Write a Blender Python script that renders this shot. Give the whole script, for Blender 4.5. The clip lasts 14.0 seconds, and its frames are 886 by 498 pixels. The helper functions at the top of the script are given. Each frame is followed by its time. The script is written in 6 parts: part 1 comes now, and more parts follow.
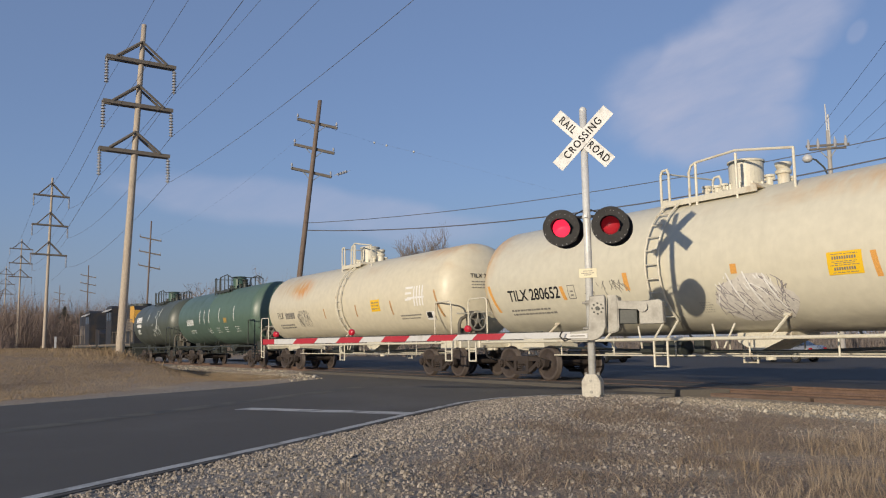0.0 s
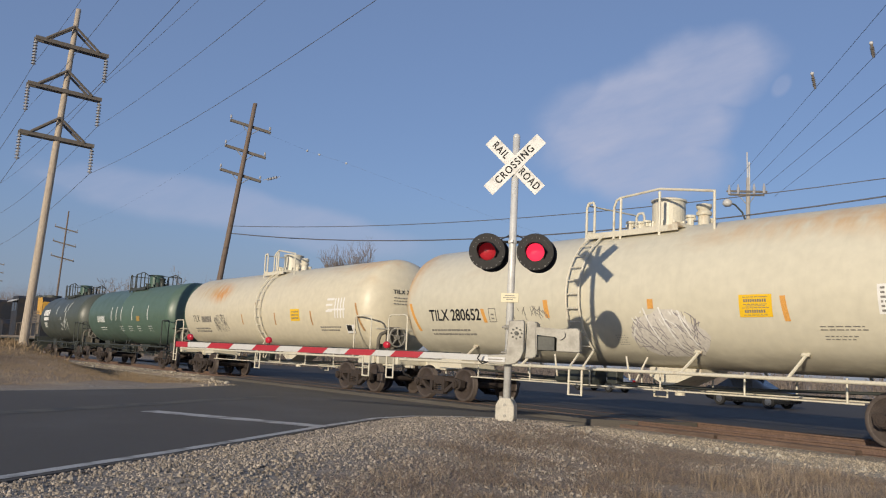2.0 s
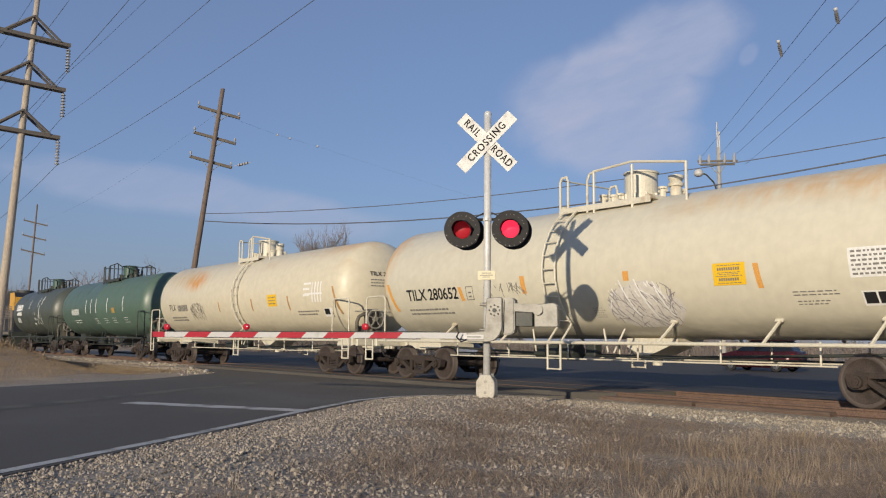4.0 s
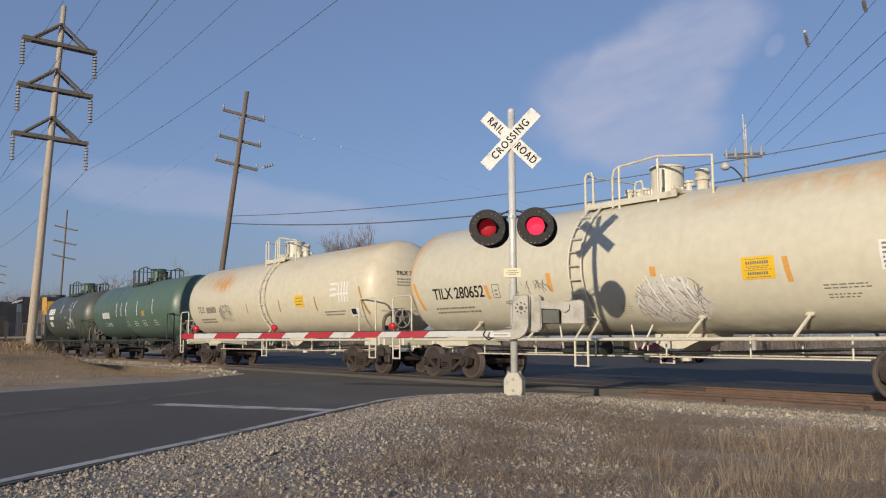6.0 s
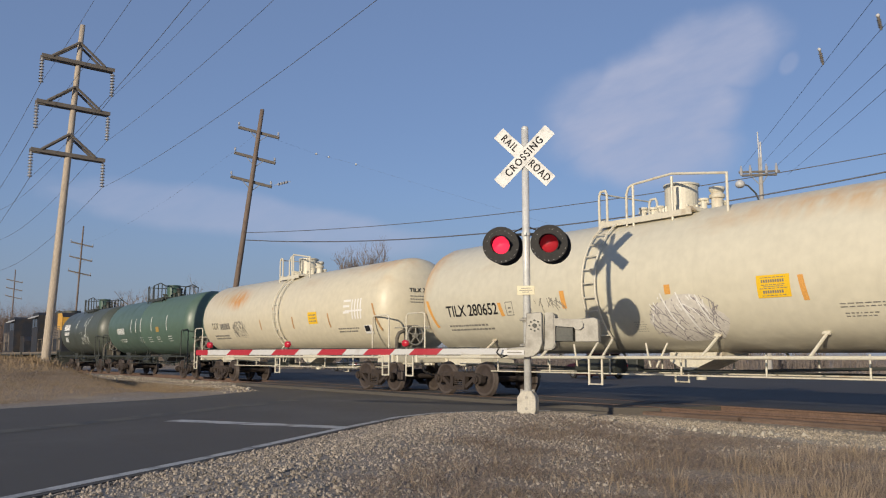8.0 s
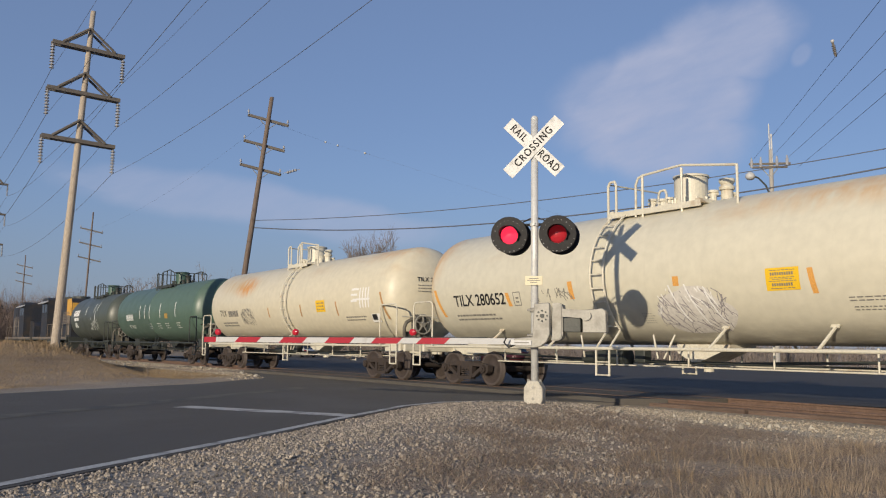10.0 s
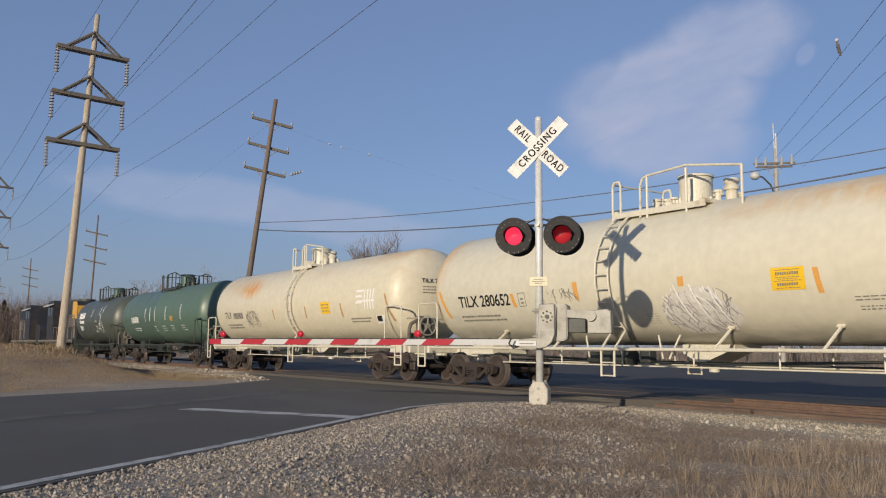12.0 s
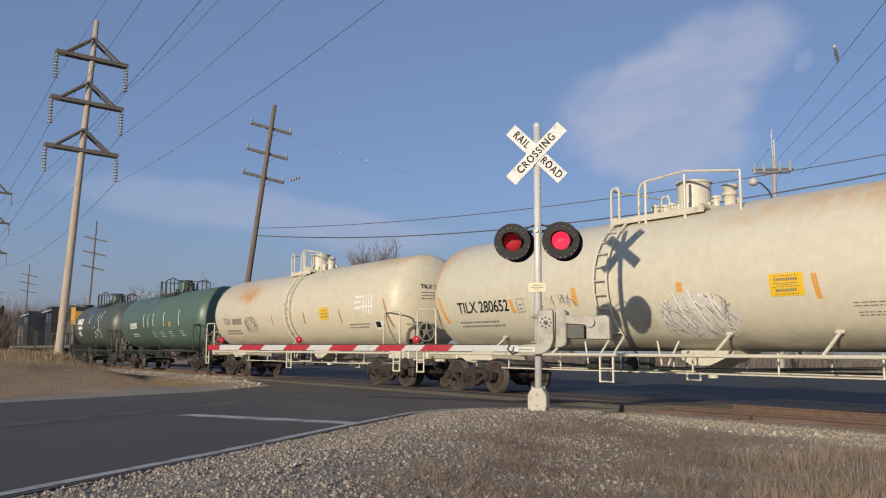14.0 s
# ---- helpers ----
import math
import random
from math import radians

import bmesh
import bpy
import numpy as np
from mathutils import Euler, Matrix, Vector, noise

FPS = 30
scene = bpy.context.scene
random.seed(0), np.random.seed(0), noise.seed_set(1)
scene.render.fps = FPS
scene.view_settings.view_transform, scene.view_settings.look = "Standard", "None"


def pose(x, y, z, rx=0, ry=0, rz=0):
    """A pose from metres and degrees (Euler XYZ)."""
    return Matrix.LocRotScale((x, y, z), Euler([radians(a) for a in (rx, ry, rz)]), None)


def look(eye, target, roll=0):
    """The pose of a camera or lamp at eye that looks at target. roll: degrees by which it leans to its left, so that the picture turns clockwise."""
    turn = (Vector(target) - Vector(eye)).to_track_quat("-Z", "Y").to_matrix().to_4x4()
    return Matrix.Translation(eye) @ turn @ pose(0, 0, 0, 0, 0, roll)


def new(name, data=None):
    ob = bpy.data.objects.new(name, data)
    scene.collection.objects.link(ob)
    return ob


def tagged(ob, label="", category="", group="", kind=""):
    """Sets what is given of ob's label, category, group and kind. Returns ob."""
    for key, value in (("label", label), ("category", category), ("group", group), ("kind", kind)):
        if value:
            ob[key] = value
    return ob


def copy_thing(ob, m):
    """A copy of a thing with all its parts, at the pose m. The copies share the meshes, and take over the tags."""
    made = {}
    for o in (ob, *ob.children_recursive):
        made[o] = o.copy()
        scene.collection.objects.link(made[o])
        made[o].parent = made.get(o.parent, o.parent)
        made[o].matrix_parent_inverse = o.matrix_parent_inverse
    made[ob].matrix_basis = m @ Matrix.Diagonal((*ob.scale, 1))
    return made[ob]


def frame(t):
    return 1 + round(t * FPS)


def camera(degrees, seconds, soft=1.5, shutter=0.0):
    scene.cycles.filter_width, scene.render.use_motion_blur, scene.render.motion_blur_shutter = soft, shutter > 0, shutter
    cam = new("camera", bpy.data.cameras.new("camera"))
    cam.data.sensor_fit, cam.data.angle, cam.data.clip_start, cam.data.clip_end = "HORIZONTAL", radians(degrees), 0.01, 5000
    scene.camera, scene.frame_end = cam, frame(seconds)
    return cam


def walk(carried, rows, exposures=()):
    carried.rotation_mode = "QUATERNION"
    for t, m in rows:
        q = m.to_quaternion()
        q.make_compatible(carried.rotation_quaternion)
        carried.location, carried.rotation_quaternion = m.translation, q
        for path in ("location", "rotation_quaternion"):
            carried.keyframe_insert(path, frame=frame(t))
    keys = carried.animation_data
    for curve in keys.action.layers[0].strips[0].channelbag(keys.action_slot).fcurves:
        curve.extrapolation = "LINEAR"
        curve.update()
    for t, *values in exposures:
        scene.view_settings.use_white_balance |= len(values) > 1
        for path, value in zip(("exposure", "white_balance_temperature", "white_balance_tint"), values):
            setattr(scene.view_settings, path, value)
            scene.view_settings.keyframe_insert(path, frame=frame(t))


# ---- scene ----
cam = camera(54.57, 14.0, soft=1.15)
EYE = (7.114, -15.523, 1.098)


def aim(yaw, pitch, roll):
    y, p = radians(yaw), radians(pitch)
    way = Vector((math.sin(y) * math.cos(p), math.cos(y) * math.cos(p), math.sin(p)))
    return look(EYE, Vector(EYE) + way, roll)


walk(cam, [
    (0.0, aim(-58.443, 6.157, -1.065)),
    (0.5, aim(-55.855, 5.084, 0.242)),
    (1.0, aim(-54.434, 4.933, 0.065)),
    (1.5, aim(-53.914, 6.234, 1.043)),
    (2.0, aim(-53.480, 7.352, 2.795)),
    (2.5, aim(-51.538, 7.628, 2.082)),
    (3.0, aim(-51.425, 6.873, 1.446)),
    (5.5, aim(-52.585, 6.016, -0.619)),
    (6.0, aim(-53.497, 5.932, -0.255)),
    (6.5, aim(-53.498, 6.195, 0.247)),
    (7.0, aim(-53.651, 6.311, 1.039)),
    (7.5, aim(-53.851, 6.482, 0.955)),
    (8.0, aim(-54.399, 7.081, 0.013)),
    (8.5, aim(-54.347, 7.140, 0.940)),
    (9.0, aim(-54.602, 6.761, 0.947)),
    (11.5, aim(-55.230, 6.365, 0.348)),
    (12.0, aim(-55.247, 6.453, 0.390)),
    (12.5, aim(-55.557, 6.546, 0.735)),
    (13.0, aim(-56.079, 6.544, 1.033)),
    (13.5, aim(-55.732, 6.599, 0.714)),
    (14.0, aim(-55.164, 6.843, 0.403)),
], exposures=[(0.0, 0.0), (14.0, 0.0)])

# ---- light ----
SUN_ELEV = radians(11.5)
SUN_FROM = Vector((0.464, -0.872, 0)).normalized()


def make_world():
    w = bpy.data.worlds.new("sky")
    scene.world = w
    w.use_nodes = True
    nt = w.node_tree
    nt.nodes.clear()
    N, L = nt.nodes.new, nt.links.new
    out, bg = N("ShaderNodeOutputWorld"), N("ShaderNodeBackground")
    sky = N("ShaderNodeTexSky")
    sky.sky_type, sky.sun_disc = "NISHITA", False
    sky.sun_elevation = SUN_ELEV
    sky.sun_rotation = math.atan2(SUN_FROM.x, SUN_FROM.y)
    sky.air_density, sky.dust_density, sky.ozone_density = 1.0, 0.3, 3.0
    co = N("ShaderNodeTexCoord")

    def dots(v, a, b):
        """The two coordinates of a direction along a and b."""
        c = N("ShaderNodeCombineXYZ")
        for k, axis in enumerate((a, b)):
            d = N("ShaderNodeVectorMath")
            d.operation = "DOT_PRODUCT"
            d.inputs[1].default_value = axis
            L(v, d.inputs[0])
            L(d.outputs["Value"], c.inputs[k])
        return c.outputs[0]

    # fine ripples of the high cloud, drawn out along the wind
    wind = Vector((0.62, 0.70, 0.36)).normalized()
    cross = wind.cross(Vector((-0.6, 0.75, 0.28))).normalized()
    mp = N("ShaderNodeMapping")
    mp.inputs["Scale"].default_value = (7.0, 22.0, 1.0)
    L(dots(co.outputs["Generated"], wind, cross), mp.inputs[0])
    nz = N("ShaderNodeTexNoise")
    nz.inputs["Scale"].default_value, nz.inputs["Detail"].default_value, nz.inputs["Roughness"].default_value = 1.3, 8, 0.6
    L(mp.outputs[0], nz.inputs["Vector"])

    def blob(direction, wide, high, tilt, amount):
        """A soft oval veil of cloud about a direction, wide and high in radians, with a ragged rim."""
        c = Vector(direction).normalized()
        h = c.cross(Vector((0, 0, 1))).normalized()
        v = h.cross(c)
        a, b = (h * math.cos(tilt) + v * math.sin(tilt)) / wide, (v * math.cos(tilt) - h * math.sin(tilt)) / high
        off = N("ShaderNodeVectorMath")
        off.operation = "SUBTRACT"
        L(co.outputs["Generated"], off.inputs[0])
        off.inputs[1].default_value = c
        n2 = N("ShaderNodeTexNoise")
        n2.inputs["Scale"].default_value, n2.inputs["Detail"].default_value = 13.0, 6
        L(co.outputs["Generated"], n2.inputs["Vector"])
        cen = N("ShaderNodeVectorMath")
        cen.operation = "SUBTRACT"
        cen.inputs[1].default_value = (0.5, 0.5, 0.5)
        L(n2.outputs["Color"], cen.inputs[0])
        wob = N("ShaderNodeVectorMath")
        wob.operation = "MULTIPLY_ADD"
        wob.inputs[1].default_value = (0.75, 0.75, 0.0)
        L(cen.outputs[0], wob.inputs[0])
        L(dots(off.outputs[0], a, b), wob.inputs[2])
        ln = N("ShaderNodeVectorMath")
        ln.operation = "LENGTH"
        L(wob.outputs[0], ln.inputs[0])
        r = N("ShaderNodeMapRange")
        r.interpolation_type = "SMOOTHSTEP"
        r.inputs["From Min"].default_value, r.inputs["From Max"].default_value = 1.08, 0.55
        r.inputs["To Max"].default_value = amount
        L(ln.outputs["Value"], r.inputs["Value"])
        return r.outputs[0]

    def maths(op, a, b):
        m = N("ShaderNodeMath")
        m.operation, m.use_clamp = op, True
        m.inputs[2].default_value = 0.5
        for i, v in enumerate((a, b)):
            if isinstance(v, (int, float)):
                m.inputs[i].default_value = v
            else:
                L(v, m.inputs[i])
        return m.outputs[0]

    mask = 0.0
    for direction, wide, high, tilt, amount in CLOUDS:
        mask = maths("MAXIMUM", mask, blob(direction, wide, high, tilt, amount))
    rr = N("ShaderNodeMapRange")
    rr.inputs["From Min"].default_value, rr.inputs["From Max"].default_value = 0.3, 0.75
    L(nz.outputs["Fac"], rr.inputs["Value"])
    fac = maths("MULTIPLY", mask, maths("MULTIPLY_ADD", rr.outputs[0], 0.5))
    mix = N("ShaderNodeMix")
    mix.data_type = "RGBA"
    L(fac, mix.inputs["Factor"])
    tint = N("ShaderNodeMix")
    tint.data_type, tint.blend_type = "RGBA", "MULTIPLY"
    tint.inputs["Factor"].default_value = 1.0
    tint.inputs[7].default_value = SKY_TINT
    L(sky.outputs[0], tint.inputs[6])
    soft = N("ShaderNodeMix")
    soft.data_type = "RGBA"
    soft.inputs["Factor"].default_value = HAZE
    L(tint.outputs[2], soft.inputs[6])
    soft.inputs[7].default_value = HAZE_COLOUR
    # dull winter haze that thickens towards the horizon all round
    sp = N("ShaderNodeSeparateXYZ")
    L(co.outputs["Generated"], sp.inputs[0])
    low = N("ShaderNodeMapRange")
    low.interpolation_type = "SMOOTHSTEP"
    low.inputs["From Min"].default_value, low.inputs["From Max"].default_value = 0.20, 0.0
    low.inputs["To Max"].default_value = 0.6
    L(sp.outputs["Z"], low.inputs["Value"])
    band = N("ShaderNodeMix")
    band.data_type = "RGBA"
    L(low.outputs[0], band.inputs["Factor"])
    L(soft.outputs[2], band.inputs[6])
    band.inputs[7].default_value = LOW_HAZE
    L(band.outputs[2], mix.inputs[6])
    mix.inputs[7].default_value = CLOUD_COLOUR
    L(mix.outputs[2], bg.inputs["Color"])
    bg.inputs["Strength"].default_value = SKY_STRENGTH
    L(bg.outputs[0], out.inputs[0])


SKY_STRENGTH = 0.12
SKY_TINT = (0.86, 0.84, 1.0, 1)
HAZE, HAZE_COLOUR = 0.48, (1.84, 2.5, 4.0, 1)
LOW_HAZE = (1.75, 2.05, 2.75, 1)
CLOUD_COLOUR = (3.6, 3.9, 5.2, 1)
CLOUDS = [((-0.634, 0.719, 0.283), 0.122, 0.059, 0.35, 0.90), ((-0.565, 0.759, 0.325), 0.089, 0.051, 0.30, 0.85),
          ((-0.634, 0.738, 0.231), 0.099, 0.053, 0.00, 0.80), ((-0.675, 0.680, 0.285), 0.059, 0.039, 0.30, 0.60), ((-0.501, 0.809, 0.307), 0.015, 0.010, 0.90, 0.32), ((-0.591, 0.758, 0.274), 0.062, 0.055, 0.20, 0.80),
          ((-0.925, 0.345, 0.160), 0.20, 0.030, -0.10, 0.50),
          ((-0.957, 0.235, 0.168), 0.07, 0.013, -0.12, 0.45), ((-0.868, 0.472, 0.140), 0.13, 0.028, -0.12, 0.55)]
make_world()
sun = new("sun", bpy.data.lights.new("sun", "SUN"))
sun.data.energy, sun.data.angle, sun.data.color = 4.2, radians(0.53), (1.0, 0.86, 0.66)
sun.matrix_world = look((0, 0, 30), Vector((0, 0, 30)) - SUN_FROM * math.cos(SUN_ELEV) - Vector((0, 0, math.sin(SUN_ELEV))))


# ---- materials ----
def material(name, base, rough=0.7, metal=0.0, vary=0.25, scale=6.0, fine=60.0, bump=0.15, second=None, second_amount=0.5,
             emit=None, strength=0.0, stretch=(1, 1, 1), detail=4, spec=0.5, random_amount=0.0):
    m = bpy.data.materials.new(name)
    m.use_nodes = True
    nt = m.node_tree
    N, L = nt.nodes.new, nt.links.new
    b = nt.nodes["Principled BSDF"]
    b.inputs["Roughness"].default_value, b.inputs["Metallic"].default_value = rough, metal
    b.inputs["Specular IOR Level"].default_value = spec
    co = N("ShaderNodeTexCoord")
    mp = N("ShaderNodeMapping")
    mp.inputs["Scale"].default_value = stretch
    L(co.outputs["Object"], mp.inputs[0])
    big, small = N("ShaderNodeTexNoise"), N("ShaderNodeTexNoise")
    for n, s in ((big, scale), (small, fine)):
        n.inputs["Scale"].default_value, n.inputs["Detail"].default_value = s, detail
        L(mp.outputs[0], n.inputs["Vector"])
    dark = tuple(c * (1 - vary) for c in base)
    light = tuple(min(1, c * (1 + vary)) for c in base)
    r1 = N("ShaderNodeValToRGB")
    r1.color_ramp.elements[0].position, r1.color_ramp.elements[1].position = 0.3, 0.7
    r1.color_ramp.elements[0].color, r1.color_ramp.elements[1].color = (*dark, 1), (*light, 1)
    L(small.outputs["Fac"], r1.inputs[0])
    col = r1.outputs[0]
    if second:
        r2 = N("ShaderNodeValToRGB")
        r2.color_ramp.elements[0].position, r2.color_ramp.elements[1].position = 0.62 - 0.25 * second_amount, 0.78 - 0.2 * second_amount
        L(big.outputs["Fac"], r2.inputs[0])
        mx = N("ShaderNodeMix")
        mx.data_type = "RGBA"
        L(r2.outputs[0], mx.inputs["Factor"])
        L(col, mx.inputs[6])
        mx.inputs[7].default_value = (*second, 1)
        col = mx.outputs[2]
    if random_amount:
        oi = N("ShaderNodeObjectInfo")
        hv = N("ShaderNodeHueSaturation")
        mr = N("ShaderNodeMapRange")
        mr.inputs["To Min"].default_value, mr.inputs["To Max"].default_value = 1 - random_amount, 1 + random_amount
        L(oi.outputs["Random"], mr.inputs["Value"])
        L(mr.outputs[0], hv.inputs["Value"])
        L(col, hv.inputs["Color"])
        col = hv.outputs[0]
    L(col, b.inputs["Base Color"])
    rg = N("ShaderNodeMapRange")
    rg.inputs["To Min"].default_value, rg.inputs["To Max"].default_value = max(0.03, rough - 0.12), min(1, rough + 0.12)
    L(big.outputs["Fac"], rg.inputs["Value"])
    L(rg.outputs[0], b.inputs["Roughness"])
    if bump:
        bp = N("ShaderNodeBump")
        bp.inputs["Strength"].default_value, bp.inputs["Distance"].default_value = bump, 0.02
        L(small.outputs["Fac"], bp.inputs["Height"])
        L(bp.outputs[0], b.inputs["Normal"])
    if emit:
        b.inputs["Emission Color"].default_value = (*emit, 1)
        b.inputs["Emission Strength"].default_value = strength
    return m


def tank_paint(name, base, rust, grime, rust_amount=0.5, top=3.9, grime_amount=0.6, spots=()):
    """Weathered tank paint: rust blooms along the crown, streaks down the shell, road grime near the belly."""
    m = material(name, base, 0.42, 0, 0.05, 1.2, 5.0, 0.03)
    nt = m.node_tree
    N, L = nt.nodes.new, nt.links.new
    b = nt.nodes["Principled BSDF"]
    col = b.inputs["Base Color"].links[0].from_socket
    co = N("ShaderNodeTexCoord")

    def layer(col, scale3, nscale, lo, hi, zlo, zhi, colour, amount):
        mp = N("ShaderNodeMapping")
        mp.inputs["Scale"].default_value = scale3
        L(co.outputs["Object"], mp.inputs[0])
        nz = N("ShaderNodeTexNoise")
        nz.inputs["Scale"].default_value, nz.inputs["Detail"].default_value, nz.inputs["Roughness"].default_value = nscale, 6, 0.6
        L(mp.outputs[0], nz.inputs["Vector"])
        r = N("ShaderNodeMapRange")
        r.interpolation_type = "SMOOTHSTEP"
        r.inputs["From Min"].default_value, r.inputs["From Max"].default_value = lo, hi
        L(nz.outputs["Fac"], r.inputs["Value"])
        sp = N("ShaderNodeSeparateXYZ")
        L(co.outputs["Object"], sp.inputs[0])
        z = N("ShaderNodeMapRange")
        z.interpolation_type = "SMOOTHSTEP"
        z.inputs["From Min"].default_value, z.inputs["From Max"].default_value = zlo, zhi
        L(sp.outputs["Z"], z.inputs["Value"])
        mu = N("ShaderNodeMath")
        mu.operation = "MULTIPLY"
        L(r.outputs[0], mu.inputs[0])
        L(z.outputs[0], mu.inputs[1])
        mu2 = N("ShaderNodeMath")
        mu2.operation = "MULTIPLY"
        L(mu.outputs[0], mu2.inputs[0])
        mu2.inputs[1].default_value = amount
        mx = N("ShaderNodeMix")
        mx.data_type = "RGBA"
        L(mu2.outputs[0], mx.inputs["Factor"])
        L(col, mx.inputs[6])
        mx.inputs[7].default_value = (*colour, 1)
        return mx.outputs[2]

    col = layer(col, (0.35, 1, 1), 1.1, 0.50, 0.72, top - 0.9, top, rust, rust_amount)
    col = layer(col, (2.2, 0.3, 0.3), 2.0, 0.52, 0.75, 0.9, 2.6, grime, 0.09)
    col = layer(col, (0.5, 1, 1), 1.5, 0.30, 0.62, 1.75, 1.15, grime, grime_amount)
    # blooms of their own place, size and colour on the shell, mostly rust
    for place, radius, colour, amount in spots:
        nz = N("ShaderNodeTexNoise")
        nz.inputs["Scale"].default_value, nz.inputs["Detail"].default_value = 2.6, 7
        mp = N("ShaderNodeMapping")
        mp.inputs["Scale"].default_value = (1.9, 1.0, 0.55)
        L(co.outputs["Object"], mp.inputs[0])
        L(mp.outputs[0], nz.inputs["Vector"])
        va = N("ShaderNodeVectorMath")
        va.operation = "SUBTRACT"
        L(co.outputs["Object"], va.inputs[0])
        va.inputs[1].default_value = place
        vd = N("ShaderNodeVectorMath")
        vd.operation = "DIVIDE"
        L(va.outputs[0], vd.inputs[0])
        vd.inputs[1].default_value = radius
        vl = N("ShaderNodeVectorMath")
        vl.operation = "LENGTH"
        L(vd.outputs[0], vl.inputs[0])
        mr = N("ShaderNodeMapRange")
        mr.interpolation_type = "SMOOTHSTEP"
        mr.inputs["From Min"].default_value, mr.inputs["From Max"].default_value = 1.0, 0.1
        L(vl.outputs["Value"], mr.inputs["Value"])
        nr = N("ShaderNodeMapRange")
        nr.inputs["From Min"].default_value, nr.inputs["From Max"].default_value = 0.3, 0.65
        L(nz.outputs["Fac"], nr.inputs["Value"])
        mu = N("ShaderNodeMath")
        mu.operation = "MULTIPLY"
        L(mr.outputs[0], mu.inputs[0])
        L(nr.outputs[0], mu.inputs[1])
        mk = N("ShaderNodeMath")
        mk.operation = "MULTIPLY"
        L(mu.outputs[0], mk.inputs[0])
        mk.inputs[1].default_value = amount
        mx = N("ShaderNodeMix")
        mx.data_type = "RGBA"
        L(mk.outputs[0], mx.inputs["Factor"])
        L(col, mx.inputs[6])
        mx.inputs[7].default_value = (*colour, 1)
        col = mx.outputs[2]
    L(col, b.inputs["Base Color"])
    return m


RUST = (0.56, 0.33, 0.13)
# the last spot is a bloom on the crown, paler than the paint
CREAM = tank_paint("cream_tank_paint", (0.60, 0.565, 0.45), (0.48, 0.30, 0.14), (0.17, 0.15, 0.12), 0.45,
                   spots=[((4.6, -0.9, 3.95), (4.0, 0.9, 0.62), RUST, 0.62), ((7.4, -0.9, 3.8), (3.0, 1.0, 0.85), RUST, 0.75), ((-7.75, -0.7, 3.45), (0.95, 1.6, 1.35), RUST, 1.4),
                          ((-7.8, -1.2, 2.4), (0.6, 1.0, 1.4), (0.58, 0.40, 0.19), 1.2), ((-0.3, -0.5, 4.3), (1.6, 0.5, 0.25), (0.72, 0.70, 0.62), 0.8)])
CREAM_WARM = tank_paint("cream_tank_paint_warm", (0.60, 0.55, 0.42), (0.48, 0.30, 0.14), (0.17, 0.15, 0.12), 0.4,
                        spots=[((-3.9, -1.3, 3.45), (1.5, 0.9, 0.62), (0.58, 0.27, 0.06), 1.5), ((-5.4, -1.0, 3.6), (2.3, 1.0, 0.7), (0.52, 0.36, 0.16), 0.9), ((6.8, -0.5, 4.1), (1.7, 1.0, 0.6), RUST, 0.95)])
GREEN = tank_paint("green_tank_paint", (0.084, 0.135, 0.105), (0.10, 0.14, 0.10), (0.03, 0.035, 0.03), 0.5)
DARKGREEN = tank_paint("dark_green_tank_paint", (0.07, 0.082, 0.068), (0.08, 0.08, 0.06), (0.025, 0.022, 0.02), 0.5)
CREAM_STEEL = material("cream_painted_steel", (0.60, 0.565, 0.46), 0.5, 0, 0.1, 3, 25, 0.05, (0.42, 0.33, 0.22), 0.12)
GREEN_STEEL = material("green_painted_steel", (0.05, 0.10, 0.078), 0.5, 0, 0.15, 3, 25, 0.05)
DARK_STEEL = material("dark_painted_steel", (0.04, 0.045, 0.04), 0.55, 0, 0.2, 3, 25, 0.05)
TRUCK_IRON = material("rusty_cast_iron", (0.036, 0.027, 0.023), 0.85, 0, 0.35, 5, 40, 0.3, (0.055, 0.039, 0.031), 0.45)
BRAKE_IRON = material("dull_grey_brake_iron", (0.12, 0.11, 0.09), 0.7, 0, 0.2, 5, 40, 0.1, (0.07, 0.06, 0.05), 0.4)
WHEEL_IRON = material("rust_brown_wheel", (0.046, 0.034, 0.029), 0.75, 0, 0.3, 6, 40, 0.2, (0.03, 0.023, 0.02), 0.4)
WHEEL_RIM = material("worn_wheel_rim", (0.085, 0.068, 0.060), 0.6, 0.1, 0.2, 6, 40, 0.1, (0.055, 0.043, 0.037), 0.35)
TREAD = material("polished_tread", (0.35, 0.31, 0.28), 0.4, 0.9, 0.15, 8, 50, 0.05)
RUST_RAIL = material("rusty_rail", (0.135, 0.085, 0.062), 0.8, 0, 0.3, 4, 30, 0.2, (0.10, 0.064, 0.05), 0.4)
RAIL_TOP = material("worn_rail_head", (0.30, 0.22, 0.17), 0.45, 0.6, 0.2, 5, 40, 0.05)
ASPHALT = material("asphalt", (0.082, 0.073, 0.062), 0.85, 0, 0.3, 0.35, 90, 0.4, (0.104, 0.096, 0.086), 0.5, detail=8)
# far asphalt coloured darker to deepen the train's shade on it
FAR_ASPHALT = material("shade_darkened_asphalt", (0.050, 0.044, 0.041), 0.85, 0, 0.3, 0.35, 90, 0.4, (0.066, 0.059, 0.054), 0.5, detail=8)
LINE_WHITE = material("worn_white_road_paint", (0.46, 0.45, 0.42), 0.8, 0, 0.2, 2.6, 40, 0.2, (0.11, 0.105, 0.095), 0.45, detail=10)
